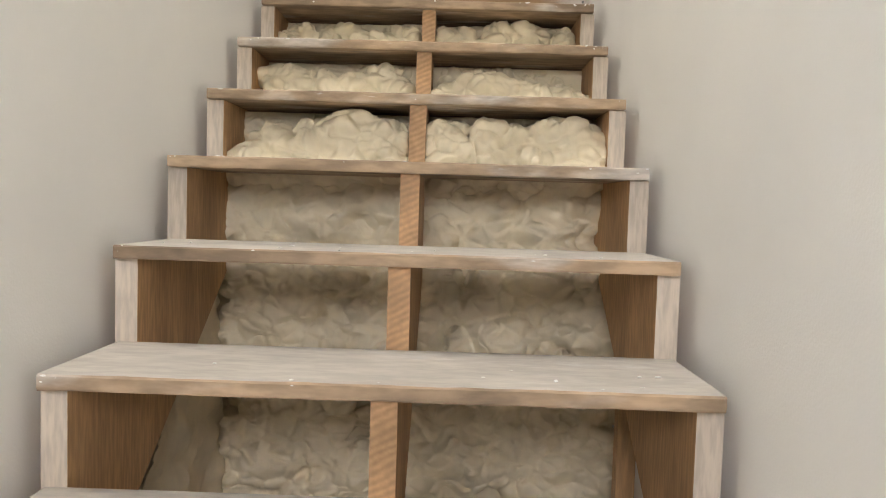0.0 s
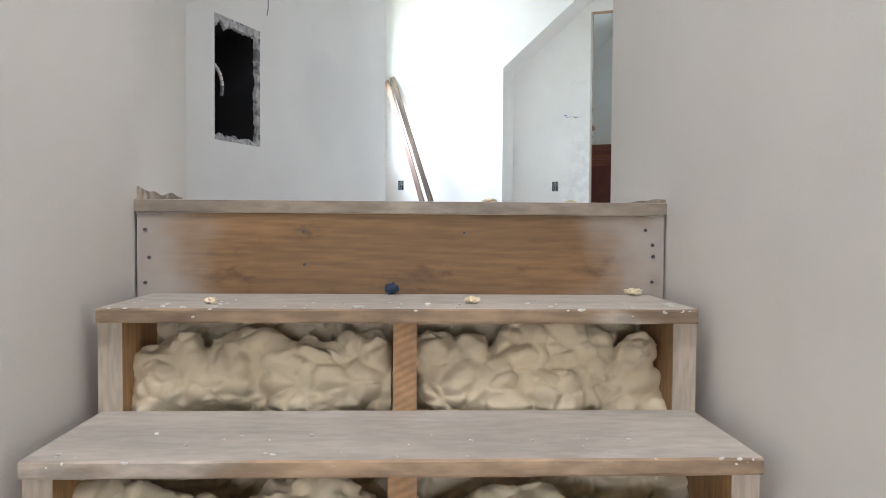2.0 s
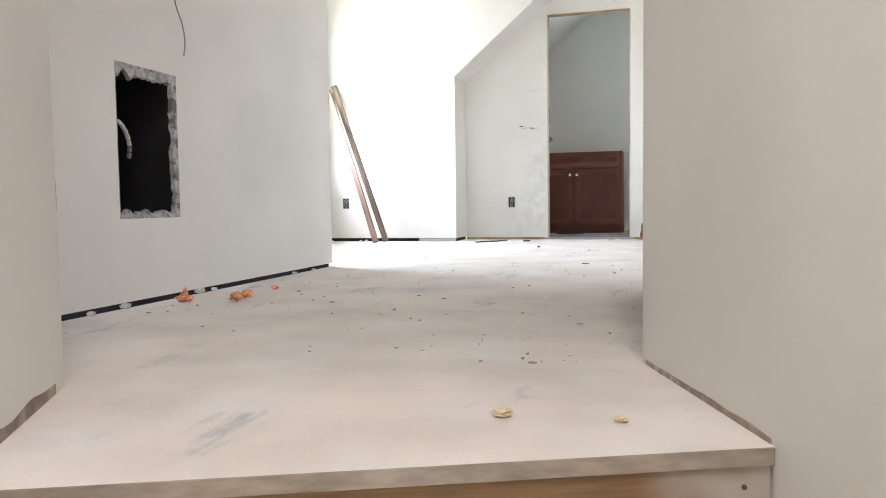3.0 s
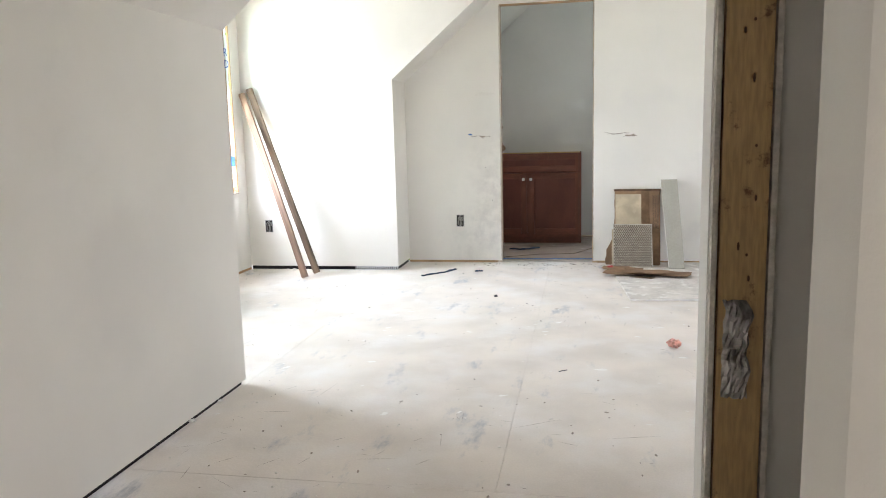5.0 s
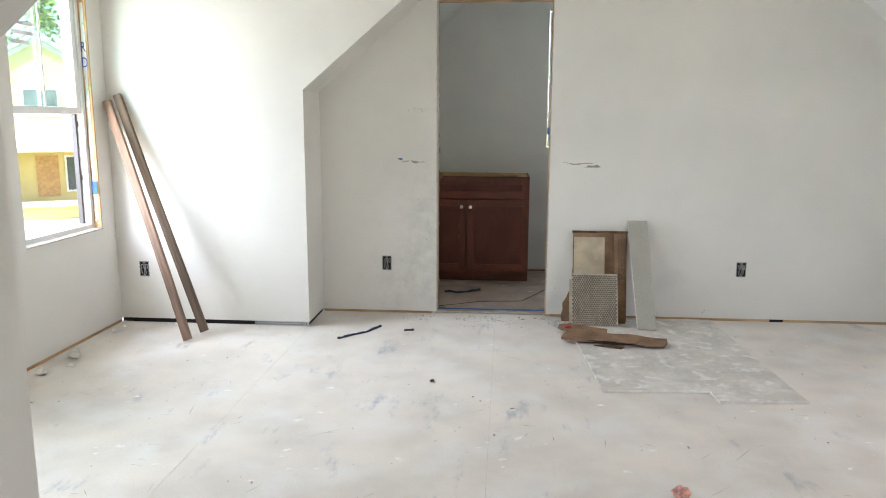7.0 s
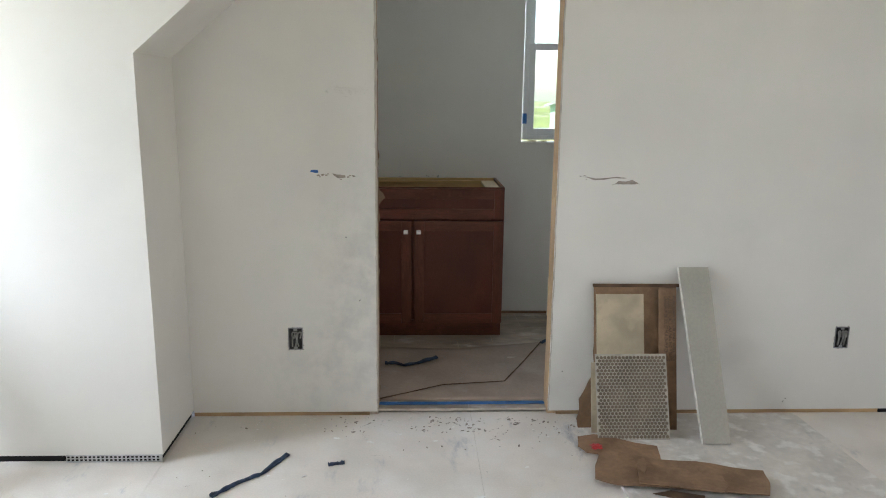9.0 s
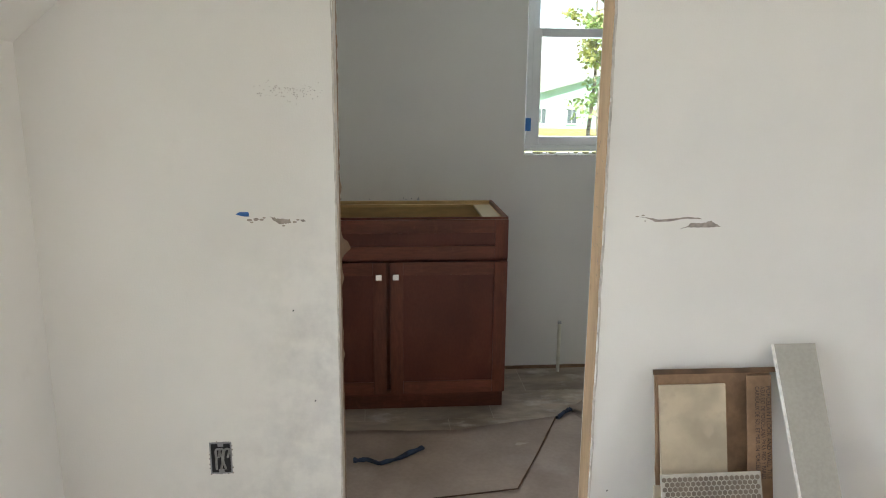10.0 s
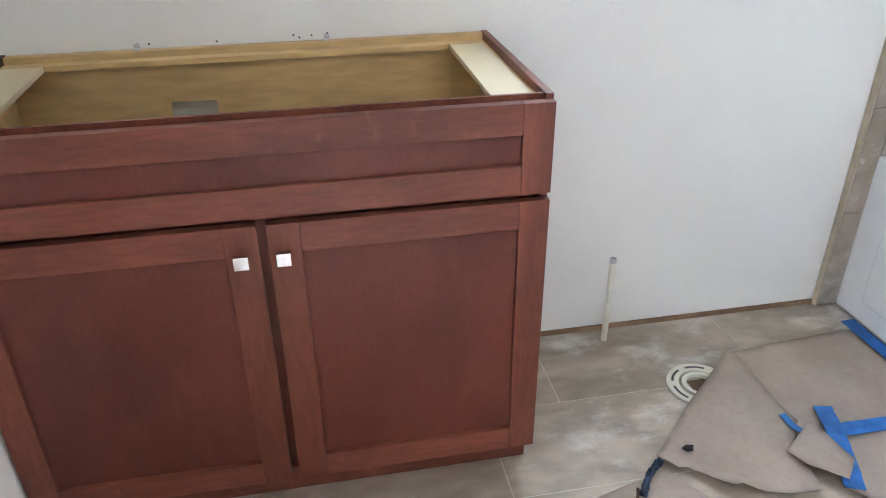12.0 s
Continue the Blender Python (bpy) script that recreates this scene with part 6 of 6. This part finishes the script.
part("wall", prism([(-5.5, 0), (5.5, 0), (5.5, 5.3), (0, 8.6), (-5.5, 5.3)], 0, 9, "y"), M_HOUSE_Y, yh)
for sgn in (-1, 1):
    part("roof", prism([(0, 8.72), (sgn * 6.1, 5.05), (sgn * 6.1, 5.3), (0, 8.98)], -0.5, 9.4, "y"), M_ROOF, yh)
    part("gable_trim", prism([(0, 8.45), (sgn * 6.0, 4.85), (sgn * 6.0, 5.1), (0, 8.72)], -0.15, 0.05, "y"), M_TRIM, yh)
facade_window(yh, -0.9, 4.6, 1.8, 1.5)
facade_window(yh, -2.9, 4.6, 1.1, 0.9)
facade_window(yh, 1.9, 4.6, 1.1, 0.9)
part("porch_roof", prism([(-0.1, 3.55), (-2.6, 3.0), (-2.6, 2.8), (-0.1, 3.2)], -5.6, 5.6, "x"), M_TRIM, yh)
for x in (-5.2, -1.7, 1.9, 5.2):
    part("porch_post", box(x - 0.12, x + 0.12, -2.4, -2.16, 0.0, 2.9), M_TRIM, yh)
part("front_door", box(-0.5, 0.6, -0.08, -0.001, 0.3, 2.5), M_DOORWOOD, yh)
facade_window(yh, 0.9, 0.5, 1.2, 2.0)
part("steps", box(-1.4, 1.4, -3.0, -2.41, 0, 0.25), M_DIRT, yh)

gh = thing("green_house", "pale green single-storey house among trees", "house", (21.5, 70, -3.2), -14)
part("wall", prism([(-8, 0), (8, 0), (8, 3.4), (0, 5.6), (-8, 3.4)], 0, 9, "y"), M_HOUSE_G, gh)
for sgn in (-1, 1):
    part("roof", prism([(0, 5.7), (sgn * 8.6, 3.2), (sgn * 8.6, 3.45), (0, 5.95)], -0.5, 9.4, "y"), M_ROOF, gh)
for x in (-6, -3, 1.5, 4.5):
    facade_window(gh, x, 1.0, 1.1, 1.6)
part("foundation", box(-8.1, 8.1, -0.06, 0, 0, 0.6), M_DOORWOOD, gh)


def tree(at, height, crown_r, seed, mat, label, slim=False):
    t = thing("tree", label, "tree", at, seed * 40 % 360, "trees outside")
    rt = random.Random(seed)
    bm = bmesh.new()
    prev = None
    for k in range(9):
        z = height * 0.92 * k / 8
        r = height * 0.011 * (1 - 0.85 * k / 8) + 0.02
        ox, oy = 0.25 * math.sin(k * 0.7 + seed), 0.25 * math.cos(k * 0.9 + seed)
        ring = [bm.verts.new((ox + r * math.cos(a_), oy + r * math.sin(a_), z)) for a_ in (2 * math.pi * q / 8 for q in range(8))]
        if prev:
            for q in range(8):
                bm.faces.new((prev[q], prev[(q + 1) % 8], ring[(q + 1) % 8], ring[q]))
        prev = ring
    tips = []
    for k in range(16):
        z = height * rt.uniform(0.42 if not slim else 0.12, 0.9)
        a_, ln = rt.uniform(0, 6.28), crown_r * rt.uniform(0.5, 1.0) * (1.15 - z / height * 0.6)
        p, q_ = Vector((0, 0, z)), Vector((math.cos(a_) * ln, math.sin(a_) * ln, z + ln * 0.35))
        tips.append((p, q_))
        dr = Vector((-math.sin(a_), math.cos(a_), 0)) * 0.05
        vs = [bm.verts.new(c) for c in (p + dr * 1.6, p - dr * 1.6, p + Vector((0, 0, 0.16)), q_)]
        for f in ((0, 1, 3), (1, 2, 3), (2, 0, 3)):
            bm.faces.new([vs[i] for i in f])
    part("trunk", bm, M_BARK, t)
    leaf_v, leaf_f = [], []
    for p, q_ in tips:
        for _ in range(4):
            c = p.lerp(q_, rt.uniform(0.45, 1.1))
            rr = crown_r * rt.uniform(0.16, 0.32)
            for _ in range(20):
                d = Vector((rt.gauss(0, 1), rt.gauss(0, 1), rt.gauss(0, 0.7))) * rr * 0.6
                o = c + d
                s_ = rt.uniform(0.10, 0.24) * height / 12
                u_ = Vector((rt.gauss(0, 1), rt.gauss(0, 1), rt.gauss(0, 0.6))).normalized() * s_
                w_ = Vector((rt.gauss(0, 1), rt.gauss(0, 1), rt.gauss(0, 1))).cross(u_).normalized() * s_ * 0.6
                b0 = len(leaf_v)
                leaf_v += [tuple(o - u_), tuple(o + w_), tuple(o + u_), tuple(o - w_)]
                leaf_f.append((b0, b0 + 1, b0 + 2, b0 + 3))
    me = bpy.data.meshes.new("crown")
    me.from_pydata(leaf_v, [], leaf_f)
    me.materials.append(mat)
    cr = new("crown", me)
    cr.parent = t
    return t


rt_ = random.Random(31)
for k in range(10):
    a_ = radians(rt_.uniform(-40, 2))
    d_ = rt_.uniform(46, 66)
    tree((-d_ * math.sin(a_), d_ * math.cos(a_), -3.2), rt_.uniform(10, 16), rt_.uniform(2.2, 3.4), 50 + k, M_LEAF_Y if k % 5 == 2 else M_LEAF,
         "yellow-green leafy tree on the grass" if k % 5 == 2 else "tall green leafy tree on the grass", k % 3 == 0)
for k, (x, y) in enumerate(((-38, 30), (-33, 47), (-17, 46), (-9, 42))):
    tree((x, y, -3.2), 13 + k, 3.2, 80 + k, M_LEAF, "tall green leafy tree behind the yellow house")
for k, (x, y, h) in enumerate(((16.6, 55.0, 14.0), (22.4, 60.0, 16.0))):
    tree((x, y, -3.2), h, 2.8, 120 + k, M_LEAF_Y if k == 0 else M_LEAF, "slim yellow-green tree beyond the bathroom window")

# ---- floor sheets and tiles, last ----
SEAMS = (XD - 0.14, -1.985, -0.79, 0.405, 2.795, XE + 0.09)
for x0, x1 in zip(SEAMS, SEAMS[1:]):
    part("floor_sheet", box(x0 + 0.0007, x1 - 0.0007, -4.02, 0.03, -0.0045, 0.0), M_FLOOR, floor)
fa, fb = S(UL - 0.12, VT), S(UR + 0.13, VT)
part("floor_sheet", prism([fa, fb, (1.25, -5.75), (2.39, -5.75), (2.39, -4.0225), (-1.0, -4.0225), (-1.0, -7.2), (0.3, -7.2)], -0.0045, 0.0, "z"), M_FLOOR, floor)
part("floor_edge", box(UL + 0.002, UR - 0.002, VT - 0.004, VT + 0.0025, -0.0245, -0.0005, 0.001), M_FLOOREDGE, floor, "dusty raw edge of the floor sheet", M_STAIR)

tiles = structure("bathroom_floor", box(-0.355, 1.735, 0.035, YB, 0.0042, 0.0140), M_GROUTGREY, "beige stone-look floor tiles in the bathroom", "floor")
for j in range(6):
    y0 = 1.466 - 0.275 * (j + 1)
    off = (0.79, 0.595, 0.40)[j % 3]
    for i in range(-3, 3):
        x0, x1 = max(off + 0.55 * i, -0.355), min(off + 0.55 * (i + 1), 1.735)
        if x1 - x0 < 0.02:
            continue
        ya = max(y0, 0.036)
        part("tile", box(x0 + 0.0015, x1 - 0.0015, ya + 0.0015, y0 + 0.2735, 0.0112, 0.0150, 0.0006), M_TILEFLOOR, tiles)
